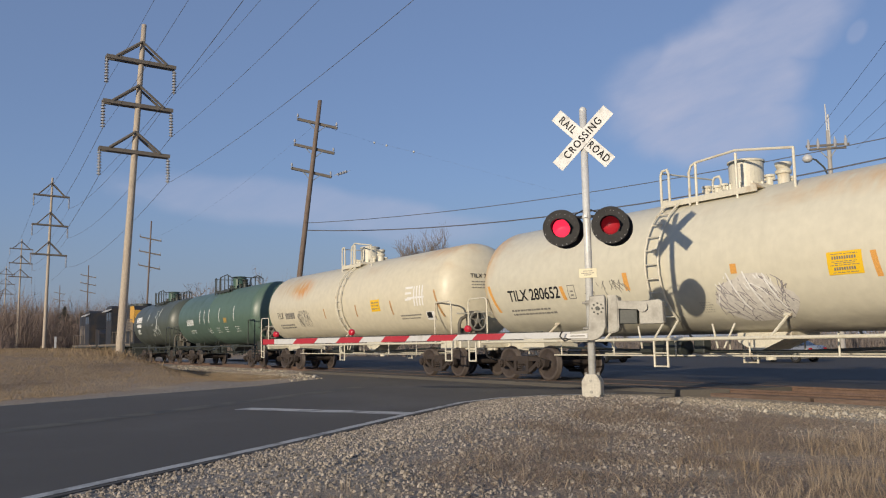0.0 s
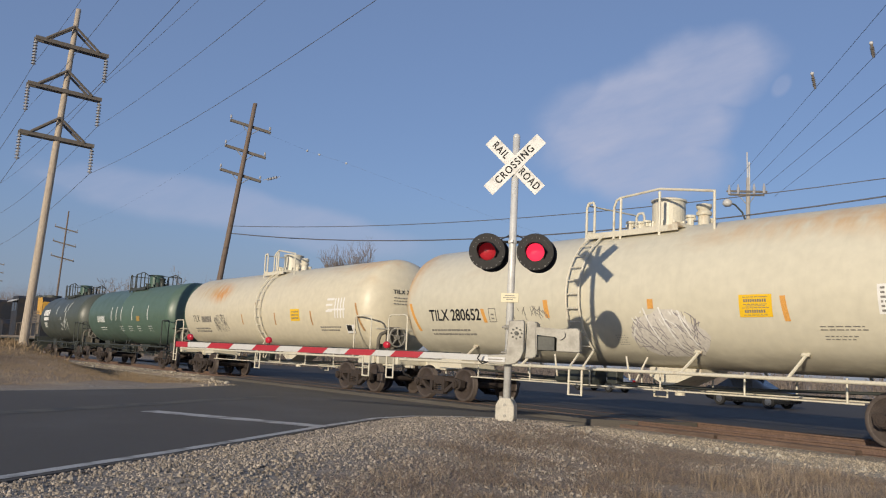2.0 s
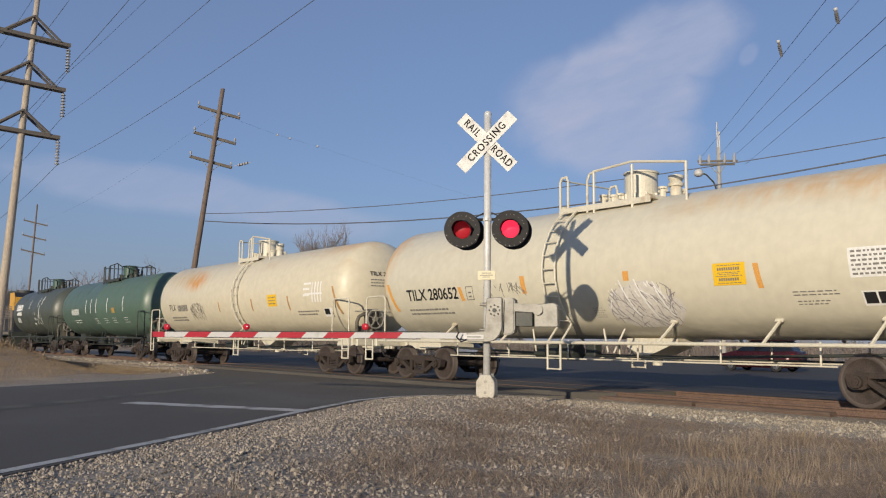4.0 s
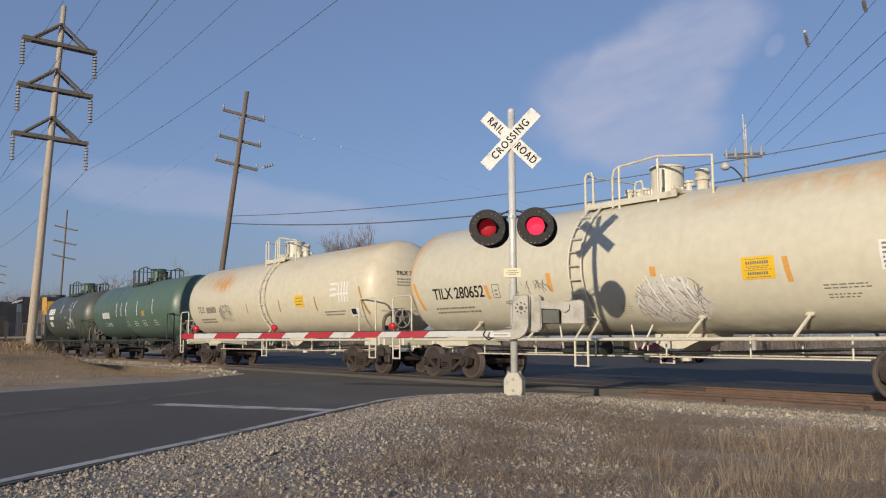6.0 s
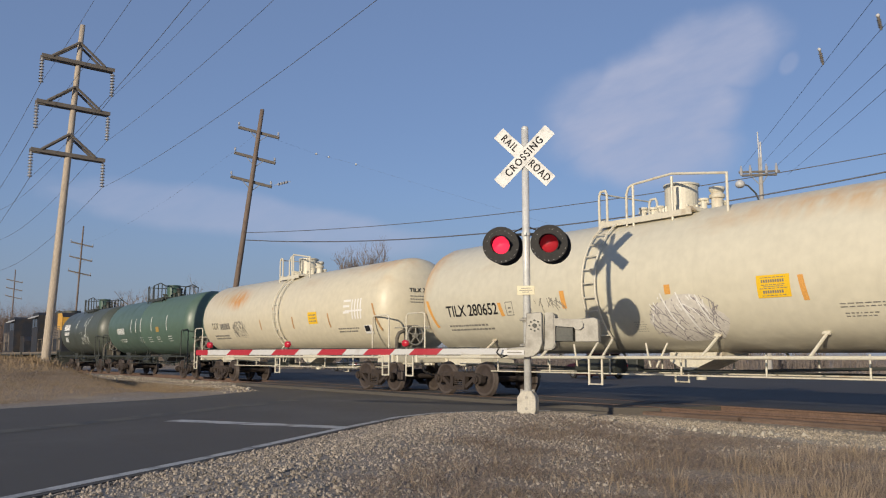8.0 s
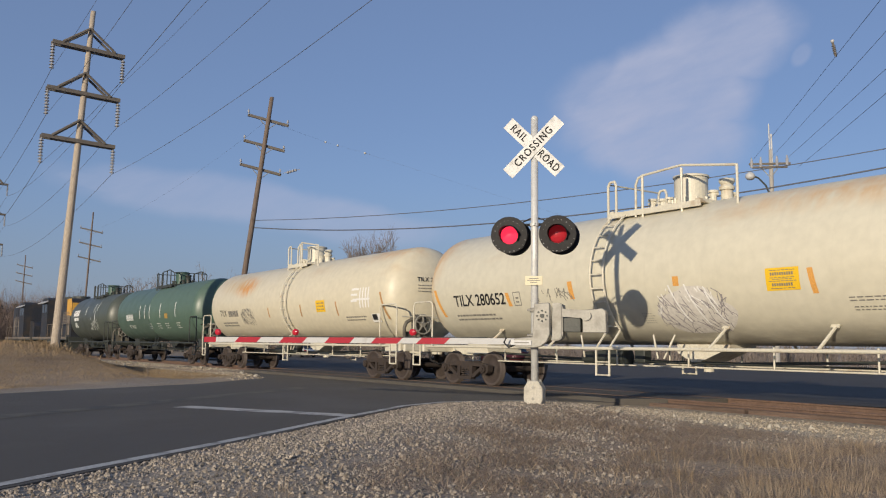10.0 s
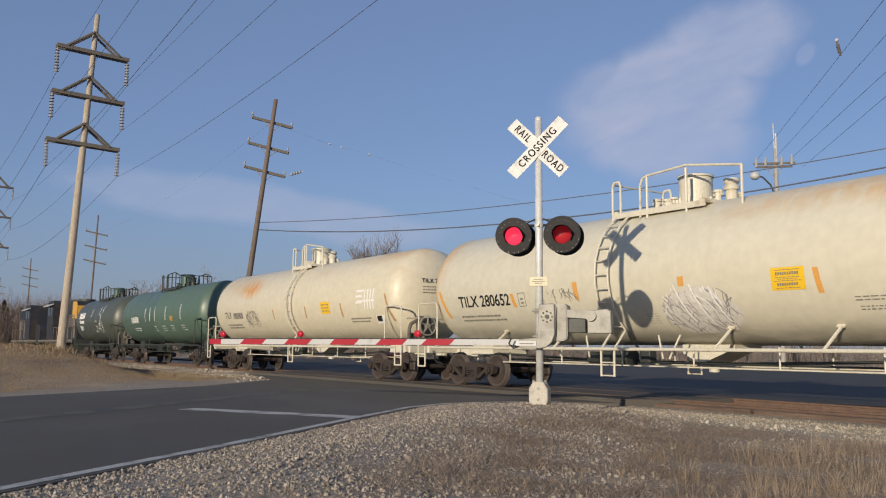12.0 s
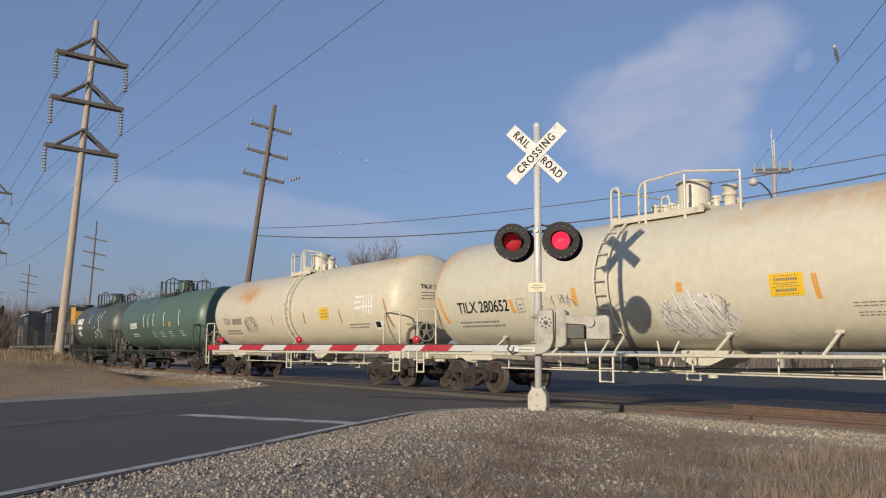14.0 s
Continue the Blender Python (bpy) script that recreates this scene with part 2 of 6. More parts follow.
LINE_YELLOW = material("faded_yellow_road_paint", (0.11, 0.098, 0.07), 0.8, 0, 0.2, 1.6, 30, 0.2, (0.055, 0.055, 0.052), 0.75, detail=8)
GALV = material("galvanised_steel", (0.60, 0.60, 0.58), 0.45, 0.12, 0.1, 5, 30, 0.05, (0.50, 0.50, 0.48), 0.4)
GREY_PAINT = material("grey_painted_casting", (0.27, 0.26, 0.23), 0.5, 0.1, 0.1, 4, 30, 0.05, (0.19, 0.175, 0.15), 0.3)
WHITE_SIGN = material("white_reflective_sheeting", (0.49, 0.49, 0.485), 0.45, 0, 0.05, 6, 40, 0.02, (0.40, 0.39, 0.37), 0.25)
BLACK_INK = material("black_lettering", (0.010, 0.010, 0.012), 0.75, 0, 0.1, 6, 40, 0.0)
BLACK_PAINT = material("black_enamel", (0.02, 0.019, 0.02), 0.6, 0, 0.25, 8, 40, 0.03, (0.03, 0.03, 0.03), 0.18, spec=0.25)
RED_STRIPE = material("red_reflective_sheeting", (0.36, 0.02, 0.035), 0.4, 0, 0.12, 6, 40, 0.02)
# the dark lens is given a faint red glow of its own
RED_DARK = material("faint_glow_red_lens", (0.35, 0.02, 0.03), 0.15, 0, 0.1, 6, 40, 0.0, emit=(1, 0.04, 0.06), strength=0.10)
RED_LIT = material("lit_red_lens", (0.6, 0.02, 0.04), 0.15, 0, 0.1, 6, 40, 0.0, emit=(1, 0.03, 0.075), strength=1.3)
POLE_WOOD = material("weathered_pole_wood", (0.40, 0.34, 0.27), 0.85, 0, 0.3, 3, 14, 0.3, (0.30, 0.25, 0.20), 0.4, stretch=(6, 6, 0.5))
POLE_BROWN = material("brown_creosote_pole", (0.155, 0.118, 0.094), 0.85, 0, 0.3, 3, 14, 0.3, (0.11, 0.07, 0.05), 0.4, stretch=(6, 6, 0.5))
ARM_WOOD = material("grey_crossarm_wood", (0.13, 0.115, 0.10), 0.85, 0, 0.25, 3, 20, 0.2)
GLASSY = material("grey_porcelain", (0.34, 0.34, 0.35), 0.25, 0, 0.1, 8, 40, 0.0)
WIRE = material("dark_aluminium_cable", (0.12, 0.12, 0.13), 0.6, 0.3, 0.1, 8, 40, 0.0)
YELLOW_SIGN = material("yellow_placard", (0.80, 0.50, 0.02), 0.5, 0, 0.06, 6, 40, 0.0)
ORANGE_MARK = material("orange_paint_mark", (0.66, 0.33, 0.08), 0.6, 0, 0.15, 10, 40, 0.0)
GREY_INK = material("grey_stencil", (0.20, 0.19, 0.17), 0.6, 0, 0.2, 10, 40, 0.0)
CONCRETE = material("concrete_base", (0.50, 0.47, 0.40), 0.85, 0, 0.15, 6, 40, 0.2, (0.36, 0.33, 0.28), 0.4)
PLANK = material("rust_stained_plank", (0.125, 0.085, 0.064), 0.9, 0, 0.35, 2, 16, 0.4, (0.08, 0.055, 0.042), 0.45, stretch=(0.5, 5, 5), random_amount=0.2)
TIMBER = material("creosoted_timber", (0.105, 0.068, 0.050), 0.9, 0, 0.35, 4, 20, 0.4, (0.14, 0.092, 0.066), 0.45, stretch=(0.6, 5, 5), random_amount=0.2)


def ground_material():
    m = material("dry_ground", (0.30, 0.228, 0.160), 0.95, 0, 0.5, 0.9, 26, 1.0, (0.38, 0.30, 0.205), 0.5, detail=8)
    nt = m.node_tree
    N, L = nt.nodes.new, nt.links.new
    b = nt.nodes["Principled BSDF"]
    col = b.inputs["Base Color"].links[0].from_socket
    at = N("ShaderNodeAttribute")
    at.attribute_name = "gravel"
    co = N("ShaderNodeTexCoord")
    v = N("ShaderNodeTexVoronoi")
    v.inputs["Scale"].default_value = 26
    L(co.outputs["Object"], v.inputs["Vector"])
    r = N("ShaderNodeValToRGB")
    r.color_ramp.elements[0].color, r.color_ramp.elements[1].color = (0.15, 0.122, 0.095, 1), (0.46, 0.39, 0.305, 1)
    L(v.outputs["Color"], r.inputs[0])
    nz = N("ShaderNodeTexNoise")
    nz.inputs["Scale"].default_value, nz.inputs["Detail"].default_value = 2.2, 8
    L(co.outputs["Object"], nz.inputs["Vector"])
    ad = N("ShaderNodeMath")
    ad.operation = "ADD"
    L(at.outputs["Fac"], ad.inputs[0])
    L(nz.outputs["Fac"], ad.inputs[1])
    mr = N("ShaderNodeMapRange")
    mr.inputs["From Min"].default_value, mr.inputs["From Max"].default_value = 0.8, 1.15
    L(ad.outputs[0], mr.inputs["Value"])
    mx = N("ShaderNodeMix")
    mx.data_type = "RGBA"
    L(mr.outputs[0], mx.inputs["Factor"])
    L(col, mx.inputs[6])
    L(r.outputs[0], mx.inputs[7])
    # pale crushed limestone and dust spilt along the rail
    at2 = N("ShaderNodeAttribute")
    at2.attribute_name = "limestone"
    ad2 = N("ShaderNodeMath")
    ad2.operation = "ADD"
    L(at2.outputs["Fac"], ad2.inputs[0])
    L(nz.outputs["Fac"], ad2.inputs[1])
    mr2 = N("ShaderNodeMapRange")
    mr2.inputs["From Min"].default_value, mr2.inputs["From Max"].default_value = 0.85, 1.2
    L(ad2.outputs[0], mr2.inputs["Value"])
    r2 = N("ShaderNodeValToRGB")
    r2.color_ramp.elements[0].color, r2.color_ramp.elements[1].color = (0.24, 0.20, 0.15, 1), (0.52, 0.46, 0.36, 1)
    L(v.outputs["Color"], r2.inputs[0])
    mx2 = N("ShaderNodeMix")
    mx2.data_type = "RGBA"
    L(mr2.outputs[0], mx2.inputs["Factor"])
    L(mx.outputs[2], mx2.inputs[6])
    L(r2.outputs[0], mx2.inputs[7])
    L(mx2.outputs[2], b.inputs["Base Color"])
    return m


GROUND = ground_material()


# ---- mesh helpers ----
def part(name, bm, mat, parent=None, label="", smooth=False, m=None):
    me = bpy.data.meshes.new(name)
    bm.normal_update()
    bm.to_mesh(me)
    bm.free()
    me.materials.append(mat)
    if smooth:
        me.polygons.foreach_set("use_smooth", [True] * len(me.polygons))
    ob = new(name, me)
    if parent:
        ob.parent = parent
    if m is not None:
        ob.matrix_basis = m
    if label:
        tagged(ob, label)
    return ob


def again(name, ob, parent, m):
    o = new(name, ob.data)
    o.parent, o.matrix_basis = parent, m
    return o


def base_empty(name, m, label, category, group="", kind=""):
    e = new(name)
    e.empty_display_size = 0.3
    e.matrix_basis = m
    return tagged(e, label, category, group, kind)


def box(bm, c, s, m=None, bevel=0.0):
    geo = bmesh.ops.create_cube(bm, size=1, matrix=Matrix.Translation(c) @ (m or Matrix()) @ Matrix.Diagonal((*s, 1)))
    if bevel:
        edges = {e for v in geo["verts"] for e in v.link_edges}
        bmesh.ops.bevel(bm, geom=list(edges), offset=bevel, segments=1, affect="EDGES")


def rod(bm, a, b, r, seg=8, r2=None):
    a, b = Vector(a), Vector(b)
    d = b - a
    q = d.to_track_quat("Z", "Y").to_matrix().to_4x4()
    bmesh.ops.create_cone(bm, cap_ends=True, segments=seg, radius1=r, radius2=r if r2 is None else r2, depth=d.length,
                          matrix=Matrix.Translation((a + b) / 2) @ q)


def pipe(bm, pts, r, seg=8):
    """A round bar bent through the points, joints filled by small balls."""
    for a, b in zip(pts, pts[1:]):
        rod(bm, a, b, r, seg)
    for p in pts[1:-1]:
        bmesh.ops.create_icosphere(bm, subdivisions=1, radius=r * 1.04, matrix=Matrix.Translation(p))


def lathe(bm, prof, seg=32, axis="X"):
    """Turn a profile of (along, radius) about an axis."""
    rings = []
    for u, r in prof:
        if r < 1e-5:
            rings.append([bm.verts.new((u, 0, 0))])
        else:
            rings.append([bm.verts.new((u, r * math.cos(2 * math.pi * k / seg), r * math.sin(2 * math.pi * k / seg))) for k in range(seg)])
    for a, b in zip(rings, rings[1:]):
        for k in range(seg):
            j = (k + 1) % seg
            if len(a) == 1:
                bm.faces.new((a[0], b[k], b[j]))
            elif len(b) == 1:
                bm.faces.new((a[k], b[0], a[j]))
            else:
                bm.faces.new((a[k], b[k], b[j], a[j]))
    bmesh.ops.recalc_face_normals(bm, faces=bm.faces)
    turn = {"X": Matrix(), "Y": Matrix.Rotation(math.pi / 2, 4, "Z"), "Z": Matrix.Rotation(-math.pi / 2, 4, "Y")}[axis]
    bmesh.ops.transform(bm, matrix=turn, verts=bm.verts)


def prism(bm, pts, y0, y1):
    """A polygon in x, z drawn out along y."""
    a = [bm.verts.new((x, y0, z)) for x, z in pts]
    b = [bm.verts.new((x, y1, z)) for x, z in pts]
    bm.faces.new(a)
    bm.faces.new(b[::-1])
    for k in range(len(pts)):
        j = (k + 1) % len(pts)
        bm.faces.new((a[j], a[k], b[k], b[j]))
    bmesh.ops.recalc_face_normals(bm, faces=bm.faces)


def lettering(text, size, depth=0.0, bold=0.0, spacing=1.0):
    c = bpy.data.curves.new("letters", "FONT")
    c.body, c.size, c.align_x, c.align_y = text, size, "CENTER", "CENTER"
    c.extrude, c.offset, c.space_character = depth, bold, spacing
    o = bpy.data.objects.new("letters", c)
    scene.collection.objects.link(o)
    bpy.context.view_layer.update()
    me = bpy.data.meshes.new_from_object(o.evaluated_get(bpy.context.evaluated_depsgraph_get()))
    bm = bmesh.new()
    bm.from_mesh(me)
    bpy.data.objects.remove(o)
    bpy.data.curves.remove(c)
    bpy.data.meshes.remove(me)
    return bm


# ---- the ground ----
def smooth(a, b, x):
    t = min(1, max(0, (x - a) / (b - a)))
    return t * t * (3 - 2 * t)


ROAD_RIGHT = [(17.0, -37.0), (-0.66, -14.5), (-1.5, -13.4), (-2.75, -11.75), (-5.59, -8.27), (-7.2, -6.2), (-7.75, -4.9), (-7.6, -3.6), (-6.9, -2.4), (-6.0, -1.55)]
ROAD_LEFT = [(4.5, -37.0), (-13.79, -13.91), (-15.27, -11.33), (-17.7, -6.74), (-21.0, -3.2), (-27.0, -1.55)]


def side(x, y):
    """How far a place lies outside the right edge of the road (positive: towards the signal)."""
    return (x + 5.59) * 0.785 + (y + 8.27) * 0.62


def height(x, y):
    n = noise.noise((x * 0.22, y * 0.22, 0)) * 0.08 + noise.noise((x * 1.1, y * 1.1, 3)) * 0.025
    far = smooth(-16, -34, x) * smooth(-5.7, -8.6, y) * (1.12 + 0.2 * noise.noise((x * 0.07, y * 0.11, 5)))
    bed = -0.16
    z = -0.12 + 0.10 * smooth(0.3, 2.0, side(x, y)) * smooth(-4.2, -7.5, y) * smooth(-30, -20, -abs(y)) + n * smooth(0.2, 1.5, abs(y) - 1.8)
    if x < -10:
        z = -0.12 + far + n * smooth(-3, -6, y)
    if -2.6 < y < 2.6:
        z = min(z, bed) if abs(y) < 1.8 else z + (bed - z) * smooth(2.6, 1.8, abs(y))
    if y > 1.5:
        z = far_level(y) - 0.12
    if x < -27.6 and -3.0 < y < -0.84:
        z = max(z, -0.05)
    edge = side(x, y)
    if x > -9 and y < -1.4 and edge < 0.7:
        z = -0.106 + (z + 0.106) * smooth(0.1, 0.9, edge)
    if x > -6.2 and -3.6 < y < -1.0:
        z = z + (-0.16 - z) * smooth(-2.6, -1.6, y)
    # the low mound on which the signal stands
    return z + 0.21 * math.exp(-((x + 3.6) ** 2 + (y + 5.9) ** 2) / 2.6) * smooth(0.4, 1.6, edge)


def far_level(y):
    # the ground beyond the track falls away gently
    return -0.02 - 0.48 * smooth(1.5, 18, y)


def inside(x, y, poly):
    odd = False
    for (x0, y0), (x1, y1) in zip(poly, poly[1:] + poly[:1]):
        if (y0 > y) != (y1 > y) and x < (x1 - x0) * (y - y0) / (y1 - y0) + x0:
            odd = not odd
    return odd


ROAD_POLY = ROAD_RIGHT + ROAD_LEFT[::-1]


def make_ground():
    def steps(lo, a, b, hi, fine, n):
        mid = list(np.arange(a, b, fine))
        out = [a - (a - lo) * (k / n) ** 2.6 for k in range(n, 0, -1)] + mid
        return out + [b + (hi - b) * (k / n) ** 2.6 for k in range(0, n + 1)]
    xs = steps(-2500, -46, 14, 2500, 0.4, 26)
    ys = steps(-2500, -20, 4, 2500, 0.3, 26)
    bm = bmesh.new()
    lay = bm.verts.layers.float.new("gravel")
    lime = bm.verts.layers.float.new("limestone")
    grid = []
    for x in xs:
        row = []
        for y in ys:
            z = height(x, y) if -200 < x < 60 and -60 < y < 60 else height(max(-200, min(60, x)), max(-60, min(60, y)))
            if inside(x, y, ROAD_POLY):
                z = min(z, -0.13)
            row.append(bm.verts.new((x, y, z)))
        grid.append(row)
    for row in grid:
        for v in row:
            x, y = v.co.x, v.co.y
            g = smooth(4.2, 0.6, side(x, y)) * (1 if y < -1.5 else 0)
            g = max(g, 0.85 * smooth(3.4, 2.4, abs(y)))
            d = abs((x + 14.5) * 0.785 + (y + 12.5) * 0.62)
            if x < -12:
                g = max(0.75 * smooth(3.4, 2.0, abs(y)), 0.6 * smooth(1.5, 0.3, d))
            v[lay] = g
            v[lime] = 0.75 * smooth(-4.9, -3.9, y) * smooth(-1.2, -1.9, y) * smooth(-5.6, -4.4, x) if x > -8 else 0.35 * smooth(-5.0, -3.4, y) * smooth(-1.5, -2.4, y) * smooth(-13, -17, x) * smooth(-46, -36, x)
    for a, b in zip(grid, grid[1:]):
        for k in range(len(ys) - 1):
            bm.faces.new((a[k], b[k], b[k + 1], a[k + 1]))
    g = part("ground", bm, GROUND, smooth=True)
    tagged(g, "dry winter ground of brown grass, dirt and gravel", "ground", kind="structure")


def sheet(name, pts, z, mat, thick=0.25):
    bm = bmesh.new()
    top = [bm.verts.new((x, y, z)) for x, y in pts]
    bm.faces.new(top)
    low = [bm.verts.new((x, y, z - thick)) for x, y in pts]
    for k in range(len(pts)):
        j = (k + 1) % len(pts)
        bm.faces.new((top[j], top[k], low[k], low[j]))
    bmesh.ops.recalc_face_normals(bm, faces=bm.faces)
    return part(name, bm, mat)


def ribbon(name, pts, width, z, mat, label):
    """A painted line along points, 4 mm thick."""
    bm = bmesh.new()
    pts = [Vector((x, y, z)) for x, y in pts]
    rows = []
    for k, p in enumerate(pts):
        d = (pts[min(k + 1, len(pts) - 1)] - pts[max(k - 1, 0)]).normalized()
        n = Vector((-d.y, d.x, 0)) * width / 2
        rows.append([bm.verts.new(q) for q in (p + n, p - n)])
    for a, b in zip(rows, rows[1:]):
        bm.faces.new((a[0], a[1], b[1], b[0]))
    ob = part(name, bm, mat)
    return tagged(ob, label, "road marking", kind="structure")


def make_roads():
    r = sheet("road", ROAD_POLY, -0.1, ASPHALT)
    tagged(r, "two-lane grey asphalt road leading to the tracks", "road", kind="structure")
    c = sheet("crossing_apron", [(-27, -1.6), (-6, -1.6), (-5.4, -0.80), (-27.4, -0.80)], -0.012, ASPHALT)
    tagged(c, "asphalt apron sloping up to the near rail", "road", kind="structure")
    c = sheet("crossing_infill", [(-27.4, -0.69), (-5.3, -0.69), (-5.0, 0.71), (-27.8, 0.71)], -0.008, ASPHALT)
    tagged(c, "asphalt infill between the two rails", "road", kind="structure")
    rows = [(0.82, -34, -5.2), (2.2, -38, 4), (2.6, -39, 90), (6, -44, 90), (10, -48, 90), (12, -90, 90), (16, -90, 90), (20, -90, 90), (42, -90, 90)]
    bm = bmesh.new()
    grid = [[bm.verts.new((x0 + (x1 - x0) * k / 12, y, far_level(y))) for k in range(13)] for y, x0, x1 in rows]
    for a, b in zip(grid, grid[1:]):
        for k in range(12):
            bm.faces.new((a[k], a[k + 1], b[k + 1], b[k]))
    far = part("road_far", bm, FAR_ASPHALT, smooth=True)
    tagged(far, "wide asphalt junction beyond the tracks", "road", kind="structure")
    # the white edge line, the stop line and the faded centre line
    ribbon("edge_line", [(x - 0.10, y - 0.08) for x, y in ROAD_RIGHT[:1]] + [(x - 0.12, y - 0.10) for x, y in ROAD_RIGHT[1:9]], 0.15, -0.095, LINE_WHITE, "worn white edge line on the asphalt")
    ribbon("stop_line", [(-8.98, -10.16), (-5.75, -8.36)], 0.48, -0.094, LINE_WHITE, "worn white stop line across the lane")
    ribbon("centre_line", [(-2.0, -21.2), (-7.32, -14.39), (-9.47, -11.4), (-14.51, -4.96)], 0.5, -0.096, LINE_YELLOW, "faded yellow centre line on the asphalt")


def timbers():
    # planks laid along the outside of the near rail
    bm = bmesh.new()
    box(bm, (0, 0, 0), (2.7, 0.26, 0.2), bevel=0.015)
    plank = None
    for k in range(2):
        m = pose(-4.6 + 2.76 * k, -0.99 + random.uniform(-0.02, 0.02), -0.165 + random.uniform(-0.02, 0.01), random.uniform(-3, 3), random.uniform(-0.4, 0.4), random.uniform(-0.7, 0.7))
        if plank is None:
            plank = part("crossing_timber", bm, PLANK, m=m)
            tagged(plank, "rust-stained timber plank laid beside the rail", "timber plank", "planks beside the rail")
        else:
            copy_thing(plank, m)


def make_track():
    prof = [(-0.07, -0.17), (0.07, -0.17), (0.07, -0.155), (0.012, -0.135), (0.012, -0.045), (0.036, -0.035), (0.036, -0.006), (0.028, 0), (-0.028, 0), (-0.036, -0.006), (-0.036, -0.035), (-0.012, -0.045), (-0.012, -0.135), (-0.07, -0.155)]
    for y in (-0.755, 0.755):
        bm = bmesh.new()
        a = [bm.verts.new((-420, y + u, z)) for u, z in prof]
        b = [bm.verts.new((60, y + u, z)) for u, z in prof]
        for k in range(len(prof)):
            j = (k + 1) % len(prof)
            bm.faces.new((a[k], a[j], b[j], b[k]))
        bmesh.ops.recalc_face_normals(bm, faces=bm.faces)
        tagged(part("rail", bm, RUST_RAIL), "rust-brown steel rail on low ties", "rail", "rails", "structure")
    bm = bmesh.new()
    box(bm, (0, 0, 0), (0.23, 2.6, 0.16), bevel=0.012)
    tie = None
    for k in range(70):
        x = -5.0 + 0.55 * k if k < 40 else -28.5 - 0.55 * (k - 40)
        if tie is None:
            tie = part("railroad_tie", bm, TIMBER, m=pose(x, 0, -0.25))
            tagged(tie, "creosoted timber tie under the rails", "railroad tie", "ties under the rails", "structure")
        else:
            copy_thing(tie, pose(x, 0, -0.25 + random.uniform(-0.01, 0.01), 0, 0, random.uniform(-1, 1)))


make_ground()
make_roads()
make_track()
timbers()


# ---- the train ----
TANK_Z, TANK_R = 2.71, 1.56


def wheel_mesh():
    bm = bmesh.new()
    lathe(bm, [(-0.075, 0), (-0.075, 0.12), (-0.06, 0.13), (-0.03, 0.2), (-0.02, 0.33), (-0.062, 0.385), (-0.068, 0.45), (-0.06, 0.457),
               (0.03, 0.462), (0.045, 0.485), (0.062, 0.485), (0.068, 0.46), (0.062, 0.385), (0.02, 0.33), (0.02, 0.2), (0.05, 0.13), (0.05, 0)], 32, "Y")
    return bm


def side_frame_mesh():
    """A cast truck side frame: arched top chord, sagging bottom chord, columns and axle boxes."""
    bm = bmesh.new()
    w = 0.065
    for s in (-1, 1):
        prism(bm, [(s * 0.25, 0.64), (s * 0.72, 0.62), (s * 1.07, 0.56), (s * 1.07, 0.46), (s * 0.72, 0.52), (s * 0.25, 0.53)], -w, w)
        prism(bm, [(s * 0.22, 0.22), (s * 0.42, 0.22), (s * 0.80, 0.47), (s * 0.74, 0.54), (s * 0.38, 0.32), (s * 0.22, 0.32)], -w, w)
        prism(bm, [(s * 0.22, 0.22), (s * 0.34, 0.22), (s * 0.34, 0.62), (s * 0.22, 0.62)], -w * 1.1, w * 1.1)
        prism(bm, [(s * 0.74, 0.36), (s * 0.80, 0.33), (s * 0.98, 0.33), (s * 1.06, 0.38), (s * 1.10, 0.56), (s * 0.72, 0.56)], -w * 1.25, w * 1.25)
    prism(bm, [(-0.3, 0.52), (0.3, 0.52), (0.26, 0.66), (-0.26, 0.66)], -w, w)
    prism(bm, [(-0.3, 0.16), (0.3, 0.16), (0.34, 0.25), (-0.34, 0.25)], -w * 1.3, w * 1.3)
    for s in (-1, 1):
        rod(bm, (s * 0.889, -w * 2.4, 0.457), (s * 0.889, w, 0.457), 0.105, 14)
        rod(bm, (s * 0.889, -w * 2.8, 0.457), (s * 0.889, -w * 2.3, 0.457), 0.065, 10)
    return bm


